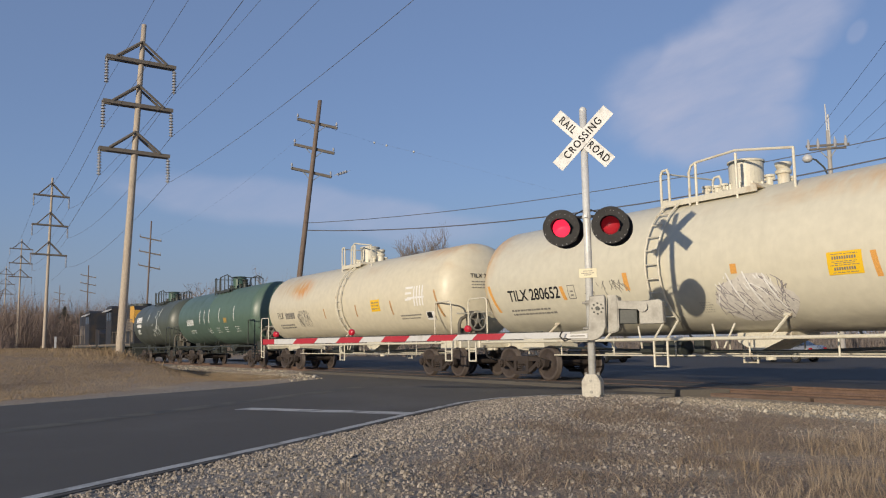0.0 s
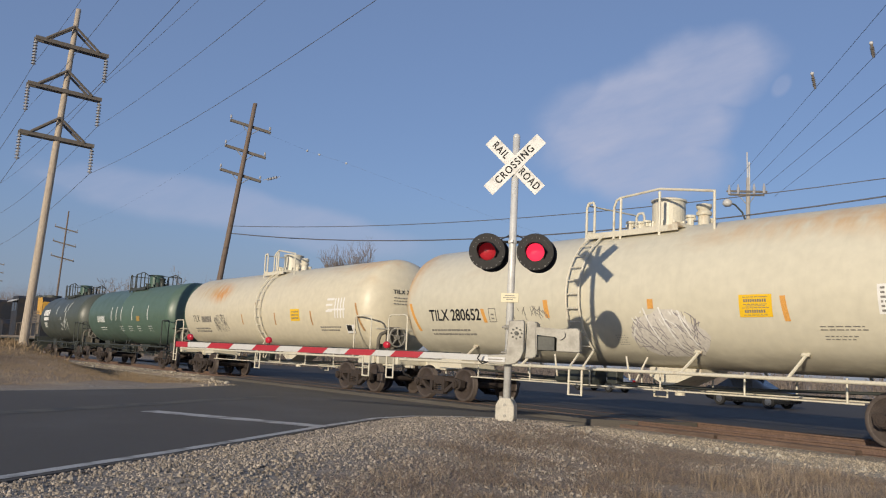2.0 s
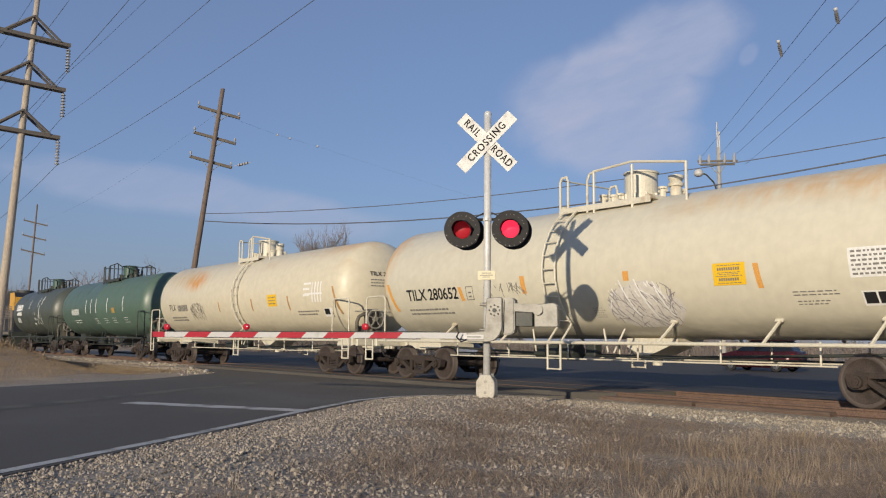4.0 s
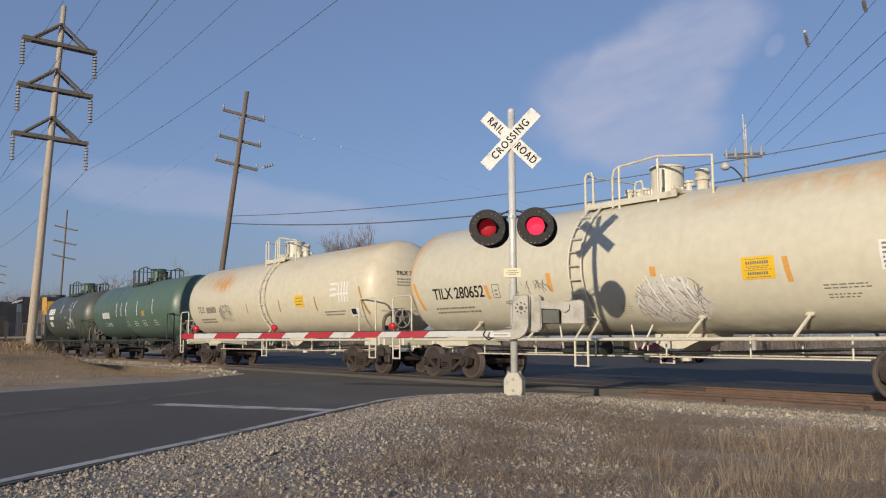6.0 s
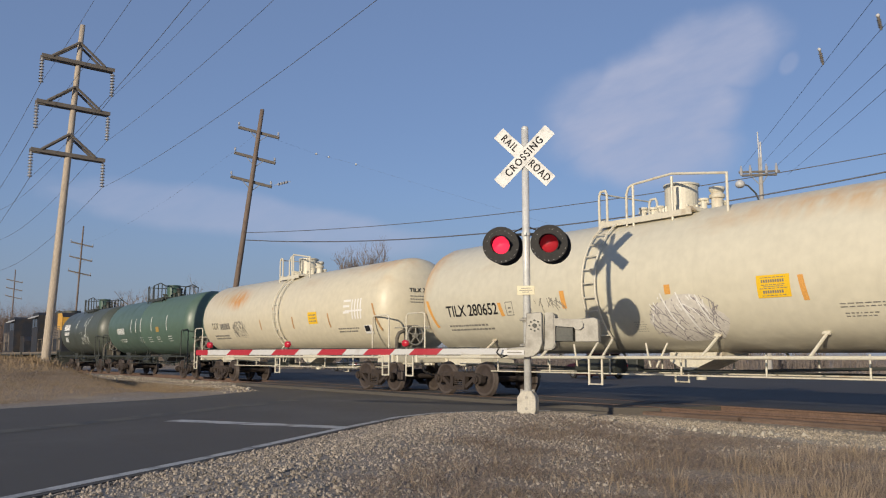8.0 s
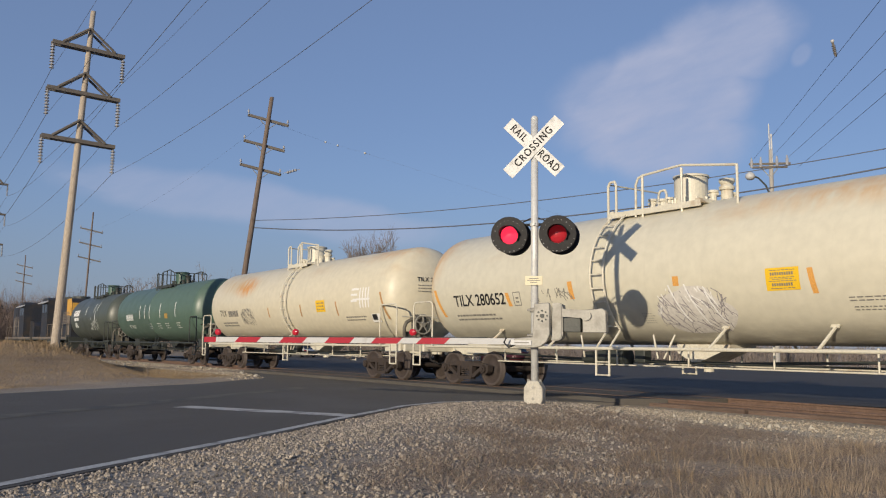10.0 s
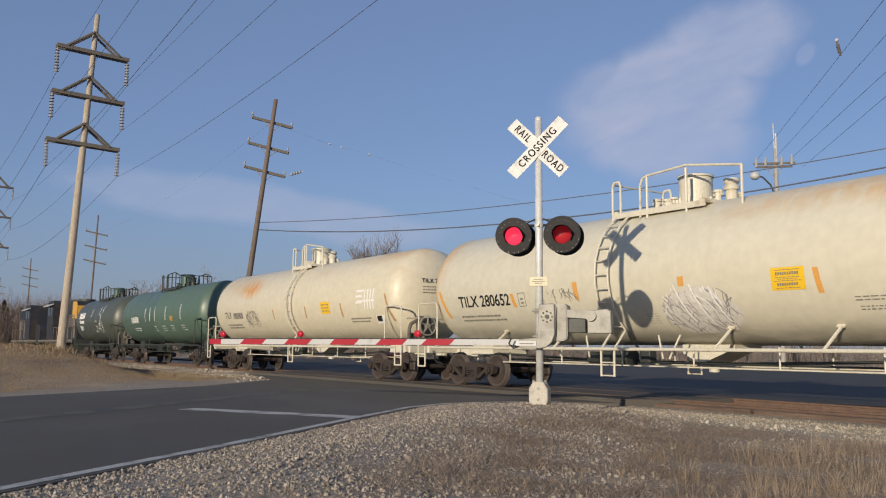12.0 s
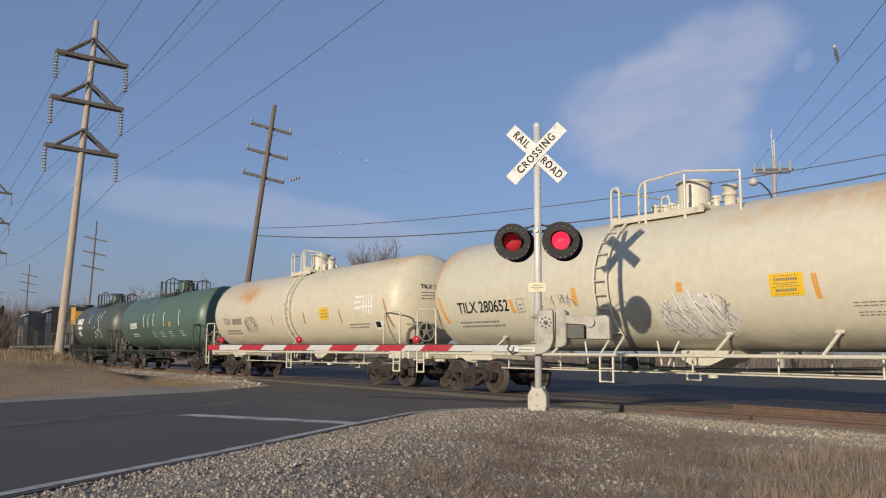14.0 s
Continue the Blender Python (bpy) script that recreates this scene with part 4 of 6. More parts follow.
def mark_car_a(car):
    o = A_X
    mark("reporting_mark", narrow(lettering("TILX 280652", 0.43, 0.0, 0.007), 0.97), BLACK_INK, car, -11.17 - o, 2.29, "black stencilled car number", lift=0.01)
    b = bmesh.new()
    for x0, x1, y0, y1 in ((-0.14, 0.14, 0.16, 0.18), (-0.14, 0.14, -0.18, -0.16), (-0.14, -0.12, -0.18, 0.18), (0.12, 0.14, -0.18, 0.18), (-0.05, 0.06, -0.1, -0.06), (-0.05, 0.06, 0.0, 0.04)):
        patch(b, x0, x1, y0, y1, 2)
    mark("inspection_box", b, GREY_INK, car, -9.59 - o, 2.28)
    mark("capacity_writing", bars(2, 1.9, 0.055, 0.07, 3), GREY_INK, car, -11.4 - o, 1.86)
    for x, z, w, h, s in ((-9.93, 2.27, 0.13, 0.36, -0.25), (-7.61, 2.4, 0.15, 0.42, -0.1), (-13.02, 2.25, 0.12, 0.8, -0.35), (-4.52, 2.45, 0.15, 0.2, 0), (-1.51, 2.30, 0.11, 0.47, -0.1)):
        mark("orange_mark", flat(w, h, s), ORANGE_MARK, car, x - o, z, "orange spray mark")
    mark("graffiti_ground", cloud_patch(2.3, 1.5, 4), SPRAY_PALE, car, -4.28 - o, 1.80, "pale sprayed graffiti ground", lift=0.005)
    mark("graffiti_shade", scrawl(1.9, 1.2, 8, 120, 0.020), SPRAY_GREY, car, -4.22 - o, 1.76, "grey scratchy graffiti strokes", lift=0.008)
    mark("graffiti_stroke", scrawl(1.7, 0.9, 21, 16, 0.03), SPRAY_WHITE, car, -4.30 - o, 1.92, "white graffiti strokes", lift=0.011)
    for x, z, h in ((-4.58, 1.98, 0.85), (-4.16, 1.94, 0.95), (-3.72, 1.90, 0.7)):
        mark("graffiti_stroke", flat(0.04, h, -0.34), SPRAY_WHITE, car, x - o, z, "long white slanted spray stroke", lift=0.013)
    mark("graffiti_shade", scrawl(1.6, 0.5, 77, 26, 0.022), GREY_INK, car, -8.3 - o, 2.25, "thin grey scribble", lift=0.008)
    mark("capacity_writing", bars(5, 0.3, 0.022, 0.04, 9), GREY_INK, car, -5.5 - o, 1.72)
    y = mark("yellow_placard", flat(0.68, 0.42, 0.05), YELLOW_SIGN, car, -2.09 - o, 2.36, "yellow emergency notice with two lines of numbers", lift=0.008)
    b = bmesh.new()
    for yy, w, h in ((0.10, 0.48, 0.055), (-0.10, 0.44, 0.055), (0.165, 0.52, 0.012), (0.03, 0.5, 0.012), (0.0, 0.4, 0.012), (-0.035, 0.56, 0.012), (-0.17, 0.5, 0.012)):
        x = -w / 2
        while x < w / 2 - 0.01:
            ww = 0.034 if h > 0.03 else 0.07
            patch(b, x, min(x + ww, w / 2), yy - h / 2, yy + h / 2, 1, 0.05)
            x += ww + 0.014
    mark("writing", b, GREY_INK, y, -2.09 - o, 2.36, lift=0.011)
    mark("capacity_writing", bars(2, 0.84, 0.022, 0.04, 5), GREY_INK, car, -0.5 - o, 1.96)
    mark("capacity_writing", bars(2, 0.56, 0.022, 0.04, 6), GREY_INK, car, -0.6 - o, 1.80)
    t = mark("test_panel", flat(0.72, 0.5), SPRAY_WHITE, car, 0.52 - o, 2.42, "white stencilled inspection panel", lift=0.007)
    mark("writing", bars(6, 0.62, 0.035, 0.04, 12), GREY_INK, t, 0.52 - o, 2.42, lift=0.01)
    b = mark("placard", flat(0.43, 0.29), SPRAY_WHITE, car, 0.49 - o, 1.84, "black and white two-field placard", lift=0.007)
    for dx, w in ((-0.08, 0.2), (0.12, 0.13)):
        mark("field", flat(w, 0.22), BLACK_INK, b, 0.49 + dx - o, 1.85, lift=0.010)


def mark_car_b(car):
    o = A_X - PITCH
    mark("reporting_mark", narrow(lettering("TILX", 0.40), 0.9), BLACK_INK, car, -29.75 - o, 2.36, "black stencilled car number, half worn away")
    mark("car_number", bars(1, 1.2, 0.26, 0.02, 31), GREY_INK, car, -28.55 - o, 2.34)
    mark("capacity_writing", bars(2, 1.7, 0.07, 0.06, 17), GREY_INK, car, -29.2 - o, 1.9)
    mark("yellow_placard", flat(0.68, 0.42), YELLOW_SIGN, car, -20.38 - o, 2.42, "yellow emergency notice")
    mark("writing", bars(3, 0.5, 0.05, 0.06, 4), GREY_INK, car, -20.38 - o, 2.42, lift=0.009)
    b = bmesh.new()
    for y in (0.28, 0.1, -0.1):
        patch(b, -0.62, -0.12 if y > 0.2 else -0.2, y - 0.035, y + 0.035, 1, 0.15)
    for x in (-0.02, 0.16, 0.34, 0.52):
        patch(b, x - 0.035, x + 0.04, -0.34, 0.32, 4, 0.1)
    patch(b, -0.5, 0.62, -0.09, -0.03, 1)
    mark("graffiti_stroke", b, SPRAY_WHITE, car, -17.5 - o, 2.62, "white upright and level graffiti strokes")
    mark("graffiti_shade", scrawl(1.4, 0.9, 41, 60, 0.03), GREY_INK, car, -27.1 - o, 2.1, "faint dark scribble")
    for x, z, w, h, s in ((-24.9, 2.3, 0.09, 0.4, -0.05), (-19.2, 2.3, 0.09, 0.5, -0.1), (-22.0, 2.3, 0.09, 0.45, 0), (-16.1, 2.3, 0.1, 0.9, -0.3)):
        mark("orange_mark", flat(w, h, s), PALE_RUST, car, x - o, z, "orange spray mark")
    h = mark("placard", flat(0.5, 0.3, 0.2), SPRAY_WHITE, car, -16.7 - o, 1.95, "black and white placard in its holder", lift=0.03)
    mark("field", flat(0.3, 0.2, 0.2), BLACK_INK, h, -16.75 - o, 1.98, lift=0.035)
    mark("capacity_writing", bars(2, 1.4, 0.05, 0.06, 19), GREY_INK, car, -18.0 - o, 1.95)
    # number and load lines on the rounded head
    for words, up in ((lettering("TILX 28", 0.18, 0.0, 0.003, 1.1), 0.14), (bars(3, 0.62, 0.03, 0.065, 23), -0.14)):
        bm = words
        for v in bm.verts:
            y, z = v.co.x - 0.34, v.co.y + up + 0.30
            v.co = Vector((8.245 - 0.74 * (1 - math.sqrt(max(0, 1 - (y * y + z * z) / TANK_R ** 2))), y, TANK_Z + z))
        tagged(part("end_writing", bm, BLACK_INK if up > 0 else GREY_INK, car), kind="stuff")


def mark_car_c(car):
    o = -40.6
    mark("car_number", bars(1, 1.5, 0.34, 0.02, 51), WHITE_INK, car, -44.6 - o, 2.48)
    mark("capacity_writing", bars(2, 1.2, 0.05, 0.08, 52), WHITE_INK, car, -44.4 - o, 1.95)
    for x in (-42.6, -41.7, -40.8, -38.9, -36.4):
        mark("white_mark", flat(0.1, 0.75), WHITE_INK, car, x - o, 2.75, "faded white upright mark")
    mark("yellow_placard", flat(0.5, 0.26), RUST_MARK, car, -37.9 - o, 2.45, "faded yellow notice")
    for x in (-40.9, -39.4, -38.0, -36.2):
        mark("capacity_writing", bars(3, 0.6, 0.04, 0.09, int(-x)), WHITE_INK, car, x - o, 1.95)


def mark_car_d(car):
    o = -55.1
    for z, w, h in ((3.05, 1.7, 0.42), (2.62, 1.3, 0.22)):
        mark("graffiti_lettering", bars(1, w, h, 0.02, int(z * 20)), SPRAY_WHITE, car, -58.3 - o, z, "white block lettering, unreadable")
    for x, z in ((-53.4, 3.3), (-53.0, 2.8), (-55.6, 3.2), (-52.6, 3.4)):
        mark("white_mark", flat(0.12, 0.6, 0.1), WHITE_INK, car, x - o, z, "faded white upright mark")
    mark("graffiti_stroke", scrawl(2.6, 1.0, 62, 22, 0.07), WHITE_INK, car, -53.6 - o, 2.2, "faded white graffiti strokes")
    mark("car_number", bars(1, 0.9, 0.35, 0.02, 63), WHITE_INK, car, -58.4 - o, 2.2)


mark_car_a(car_a)
mark_car_b(car_b)
mark_car_c(car_c)
mark_car_d(car_d)


# ---- locomotives ----
LOCO_BLUE = material("dark_blue_loco_paint", (0.022, 0.024, 0.030), 0.55, 0, 0.25, 1.5, 12, 0.03, (0.045, 0.036, 0.03), 0.5)
LOCO_YELLOW = material("loco_yellow_paint", (0.58, 0.32, 0.05), 0.5, 0, 0.12, 1.5, 12, 0.03, (0.35, 0.2, 0.05), 0.3)
LOCO_PALE = material("loco_pale_grille", (0.20, 0.165, 0.13), 0.6, 0.2, 0.2, 3, 20, 0.05)
DARK_GLASS = material("dark_cab_glass", (0.012, 0.014, 0.018), 0.08, 0, 0.05, 3, 20, 0.0)


def locomotive(x, yellow=True, turn=0):
    """A hood-unit diesel: frame, long hood with doors and grilles, cab, fans, fuel tank, six-wheel look from two trucks."""
    lo = base_empty("locomotive", pose(x, 0, 0, 0, 0, turn), "dark blue diesel locomotive with a yellow end" if yellow else "dark blue diesel locomotive coupled ahead of another", "locomotive", "locomotives of the standing train")
    bm = bmesh.new()
    box(bm, (1.7, 0, 1.28), (13.8, 2.9, 0.26), bevel=0.03)
    part("underframe", bm, DARK_STEEL, lo)
    for y in (-1, 1):
        bm = bmesh.new()
        box(bm, (1.7, y * 1.455, 1.33), (13.6, 0.012, 0.13))
        part("sill_stripe", bm, LOCO_PALE, lo, "dusty pale stripe along the frame sill")
    bm = bmesh.new()
    prism(bm, [(1.0, 1.4), (7.6, 1.4), (7.6, 4.0), (7.3, 4.35), (1.0, 4.35)], -0.95, 0.95)
    hood = part("long_hood", bm, LOCO_BLUE, lo)
    bm = bmesh.new()
    end_paint = LOCO_YELLOW if yellow else LOCO_BLUE
    prism(bm, [(7.61, 3.2), (7.66, 3.2), (7.66, 4.0), (7.61, 4.0)], -0.93, 0.93)
    prism(bm, [(5.9, 3.0), (7.55, 3.0), (7.55, 4.0), (7.3, 4.33), (5.9, 4.33)], -0.965, 0.965)
    part("end_panel", bm, end_paint, hood, "yellow hood end panel" if yellow else "dark hood end panel")
    bm = bmesh.new()
    prism(bm, [(-1.4, 1.4), (1.0, 1.4), (1.0, 4.45), (0.7, 4.62), (-1.1, 4.62), (-1.4, 4.45)], -1.45, 1.45)
    cab = part("cab", bm, LOCO_BLUE, lo)
    bm = bmesh.new()
    prism(bm, [(-3.6, 1.4), (-1.4, 1.4), (-1.4, 2.9), (-3.0, 2.8), (-3.6, 2.4)], -0.9, 0.9)
    part("short_hood", bm, LOCO_BLUE, lo)
    for y in (-1, 1):
        for dx in (-0.75, 0.3):
            bm = bmesh.new()
            box(bm, (dx, y * 1.455, 3.75), (0.75, 0.02, 0.7), bevel=0.005)
            part("cab_window", bm, DARK_GLASS, cab)
        bm = bmesh.new()
        box(bm, (-0.2, y * 1.62, 4.25), (2.5, 0.42, 0.06), Matrix.Rotation(radians(-y * 25), 4, "X"))
        part("sun_shade", bm, WHITE_SIGN, cab, "white sun shade over the cab windows")
        for k in range(7):
            bm = bmesh.new()
            box(bm, (1.55 + k * 0.85, y * 0.965, 2.3), (0.75, 0.03, 1.5), bevel=0.01)
            part("hood_door", bm, LOCO_BLUE if k % 3 else LOCO_PALE, hood)
        bm = bmesh.new()
        for k in range(8):
            box(bm, (5.6, y * 0.97, 3.3 - 0.12 * k), (2.6, 0.04, 0.06))
        part("grille", bm, LOCO_PALE, hood)
        bm = bmesh.new()
        pipe(bm, [(1.1, y * 1.4, 2.4), (8.4, y * 1.4, 2.4)], 0.022, 6)
        for k in range(6):
            rod(bm, (1.2 + 1.4 * k, y * 1.4, 1.4), (1.2 + 1.4 * k, y * 1.4, 2.4), 0.02, 6)
        part("handrail", bm, LOCO_PALE, lo)
        bm = bmesh.new()
        for k in range(4):
            box(bm, (8.35, y * 1.25, 0.5 + 0.25 * k), (0.35, 0.45, 0.04))
        part("step", bm, LOCO_PALE, lo)
    for k in range(3):
        bm = bmesh.new()
        rod(bm, (3.4 + 1.45 * k, 0, 4.3), (3.4 + 1.45 * k, 0, 4.55), 0.62, 20)
        part("roof_fan", bm, DARK_STEEL, hood)
    bm = bmesh.new()
    box(bm, (1.9, 0, 4.5), (0.9, 0.5, 0.4), bevel=0.04)
    part("exhaust_stack", bm, DARK_STEEL, hood)
    bm = bmesh.new()
    prism(bm, [(0.2, 1.15), (3.2, 1.15), (3.2, 0.55), (2.9, 0.3), (0.5, 0.3), (0.2, 0.55)], -1.35, 1.35)
    part("fuel_tank", bm, DARK_STEEL, lo)
    bm = bmesh.new()
    prism(bm, [(8.6, 1.2), (8.72, 1.2), (8.8, 0.35), (8.7, 0.35)], -1.3, 1.3)
    part("pilot", bm, DARK_STEEL, lo)
    for end, tip in ((-5.2, -5.6), (8.6, 9.05)):
        bm = bmesh.new()
        rod(bm, (end, 0, 0.86), (tip, 0, 0.86), 0.12, 8)
        part("coupler", bm, DARK_STEEL, lo)
    for tx in (-2.3, 5.7):
        build_truck(lo, tx)
    return lo


locomotive(-70.4)
locomotive(-81.6, False, 180)


# ---- the crossing signal ----
def crossing_signal():
    MX, MY = -3.75, -6.02
    sig = base_empty("crossing_signal", pose(MX, MY, 0.05, 0, 0, 38), "railroad crossing signal with crossbuck, red flashers and lowered gate", "crossing signal")
    # local frame: x along the road's width (towards the gate's far side), -y faces the oncoming traffic
    bm = bmesh.new()
    rod(bm, (0, 0, 0.3), (0, 0, 4.90), 0.062, 20)
    bmesh.ops.create_uvsphere(bm, u_segments=16, v_segments=8, radius=0.064, matrix=pose(0, 0, 4.90))
    part("mast", bm, GALV, sig, "galvanised steel mast", smooth=True)
    bm = bmesh.new()
    prism(bm, [(-0.13, -0.03), (0.13, -0.03), (0.135, 0.12), (0.155, 0.16), (0.155, 0.36), (0.12, 0.42), (0.085, 0.48), (-0.085, 0.48), (-0.12, 0.42), (-0.155, 0.36), (-0.155, 0.16), (-0.135, 0.12)], -0.15, 0.15)
    bmesh.ops.bevel(bm, geom=bm.edges[:], offset=0.012, segments=1, affect="EDGES")
    part("junction_base", bm, CONCRETE, sig, "pale cast junction base on the ground")
    for a, b in (((0, -0.165, 0.19), (0, -0.14, 0.19)), ((0, -0.165, 0.37), (0, -0.14, 0.37)), ((-0.1, -0.02, 0.42), (-0.1, -0.02, 0.50)), ((0.1, -0.02, 0.42), (0.1, -0.02, 0.50))):
        bm = bmesh.new()
        rod(bm, a, b, 0.025, 8)
        part("base_bolt", bm, GREY_PAINT, sig)
    # crossbuck
    for k, (angle, words) in enumerate(((-45, ("RAIL", "ROAD")), (45, ("CROSSING",)))):
        bm = bmesh.new()
        box(bm, (0, 0, 0), (1.26, 0.006, 0.232), bevel=0.002)
        y = -0.075 - 0.012 * k
        blade = part("crossbuck_blade", bm, WHITE_SIGN, sig, "white crossbuck blade", m=pose(0, y, 4.40, 0, -angle, 0))
        for n, word in enumerate(words):
            bm = lettering(word, 0.182, 0.0, 0.0, 1.22)
            # repeated passes of paint thicken the strokes
            base = bm.verts[:] + bm.edges[:] + bm.faces[:]
            for n2, (ox, oy) in enumerate(((0.005, 0.0), (-0.005, 0.0), (0.0, 0.003), (0.0, -0.003))):
                more = bmesh.ops.duplicate(bm, geom=base)["geom"]
                bmesh.ops.translate(bm, vec=(ox, oy, 0.0003 * (n2 + 1)), verts=[g for g in more if isinstance(g, bmesh.types.BMVert)])
            bmesh.ops.transform(bm, matrix=Matrix.Diagonal((0.78 if len(words) == 2 else 0.84, 1, 1, 1)), verts=bm.verts)
            bmesh.ops.transform(bm, matrix=Matrix.Rotation(math.pi / 2, 4, "X"), verts=bm.verts)
            x = 0 if len(words) == 1 else (-0.36, 0.36)[n]
            part("letters", bm, BLACK_INK, blade, "black capital letters", m=pose(x, -0.0055, 0.0))
        bm = bmesh.new()
        box(bm, (0, 0.035, 4.40), (0.16, 0.05, 0.12), bevel=0.01)
        if k == 0:
            part("blade_clamp", bm, GREY_PAINT, sig)
        else:
            bm.free()
    # flasher pair
    bm = bmesh.new()
    rod(bm, (-0.38, 0.0, 3.08), (0.38, 0.0, 3.08), 0.024, 8)
    for s in (-1, 1):
        rod(bm, (s * 0.3, 0, 2.9), (s * 0.3, 0, 3.1), 0.03, 8)
        pipe(bm, [(s * 0.06, 0.03, 3.2), (s * 0.2, 0.05, 3.14), (s * 0.36, 0.05, 3.05)], 0.012, 6)
    part("lamp_crossarm", bm, BLACK_PAINT, sig)
    bm = bmesh.new()
    rod(bm, (0, 0, 3.05), (0, 0, 3.11), 0.078, 16)
    box(bm, (0, -0.085, 3.08), (0.05, 0.04, 0.05), bevel=0.006)
    part("crossarm_clamp", bm, GALV, sig)
    lamps = []
    for s in (-1, 1):
        cx, cz = s * 0.41, 2.90
        bm = bmesh.new()
        lathe(bm, [(0.05, 0.155), (0.05, 0.305), (0.03, 0.31), (0.02, 0.305), (0.02, 0.155)], 40, "Y")
        head = part("flasher_head", bm, BLACK_PAINT, sig, "black round flasher background", smooth=False, m=pose(cx, -0.14, cz, 4, 0, 6))
        # long visor, open below, tapering forward
        bm = bmesh.new()
        rows = []
        for k in range(25):
            a = radians(-35 + 250 * k / 24)
            reach = 0.05 + 0.26 * max(0, math.sin(a)) ** 0.7
            rows.append([bm.verts.new((r * math.cos(a), -d, r * math.sin(a) - 0.06 * d)) for d, r in ((-0.12, 0.168), (reach, 0.165), (reach, 0.158), (-0.12, 0.160))])
        for a, b in zip(rows, rows[1:]):
            for q in range(4):
                bm.faces.new((a[q], b[q], b[(q + 1) % 4], a[(q + 1) % 4]))
        bmesh.ops.recalc_face_normals(bm, faces=bm.faces)
        part("visor", bm, BLACK_PAINT, head, smooth=False)
        bm = bmesh.new()
        lathe(bm, [(0.28, 0.0), (0.28, 0.12), (0.13, 0.165), (0.13, 0.0)], 24, "Y")
        part("lamp_housing", bm, BLACK_PAINT, head, smooth=False)
        # a turning drum added behind the visor for the flashing: one half glows, the other is dark red with a faint
        # glow
        drum = new("lens_drum")
        drum.parent, drum.matrix_basis = head, pose(0, 0.10, 0)
        for face, mat in ((0, RED_LIT), (180, RED_DARK)):
            bm = bmesh.new()
            lathe(bm, [(-0.05, 0.0), (-0.047, 0.05), (-0.036, 0.10), (-0.02, 0.135), (-0.008, 0.15), (-0.003, 0.15), (-0.003, 0.0)], 28, "Y")
            part("lens", bm, mat, drum, "round red glass lens", smooth=True, m=pose(0, 0, 0, 0, 0, face))
        lamps.append(drum)
        # the twin lamp that faces the other way
        bm = bmesh.new()
        lathe(bm, [(0.05, 0.0), (0.05, 0.305), (0.03, 0.31), (0.0, 0.305), (0.0, 0.0)], 40, "Y")
        rear = part("rear_flasher_head", bm, BLACK_PAINT, sig, "black rear flasher background", m=pose(cx, 0.26, cz))
        bm = bmesh.new()
        lathe(bm, [(-0.10, 0.0), (-0.10, 0.13), (-0.005, 0.17), (-0.005, 0.0)], 24, "Y")
        part("lamp_housing", bm, BLACK_PAINT, rear)
        # small pale spots round the lower rim and above the lens
        bm = bmesh.new()
        for k in range(9):
            a = radians(200 + 140 * k / 8 + random.uniform(-3, 3))
            bmesh.ops.create_icosphere(bm, subdivisions=1, radius=random.uniform(0.006, 0.011), matrix=pose(0.285 * math.cos(a), 0.017, 0.285 * math.sin(a)))
            a += math.pi
            bmesh.ops.create_icosphere(bm, subdivisions=1, radius=random.uniform(0.004, 0.008), matrix=pose(0.24 * math.cos(a), 0.017, 0.24 * math.sin(a)))
        tagged(part("paint_chips", bm, WHITE_SIGN, head), "small pale spots", kind="stuff")
    # small plate
    bm = bmesh.new()
    box(bm, (0, -0.075, 2.13), (0.30, 0.012, 0.155), bevel=0.004)
    plate = part("notice_plate", bm, material("cream_plate", (0.66, 0.60, 0.42), 0.6, vary=0.08), sig, "small cream notice plate")
    bm = bmesh.new()
    for z, w in ((2.165, 0.16), (2.13, 0.22), (2.1, 0.12)):
        box(bm, (0, -0.083, z), (w, 0.003, 0.012))
    part("writing", bm, GREY_INK, plate)
    return sig, lamps


signal, lens_drums = crossing_signal()


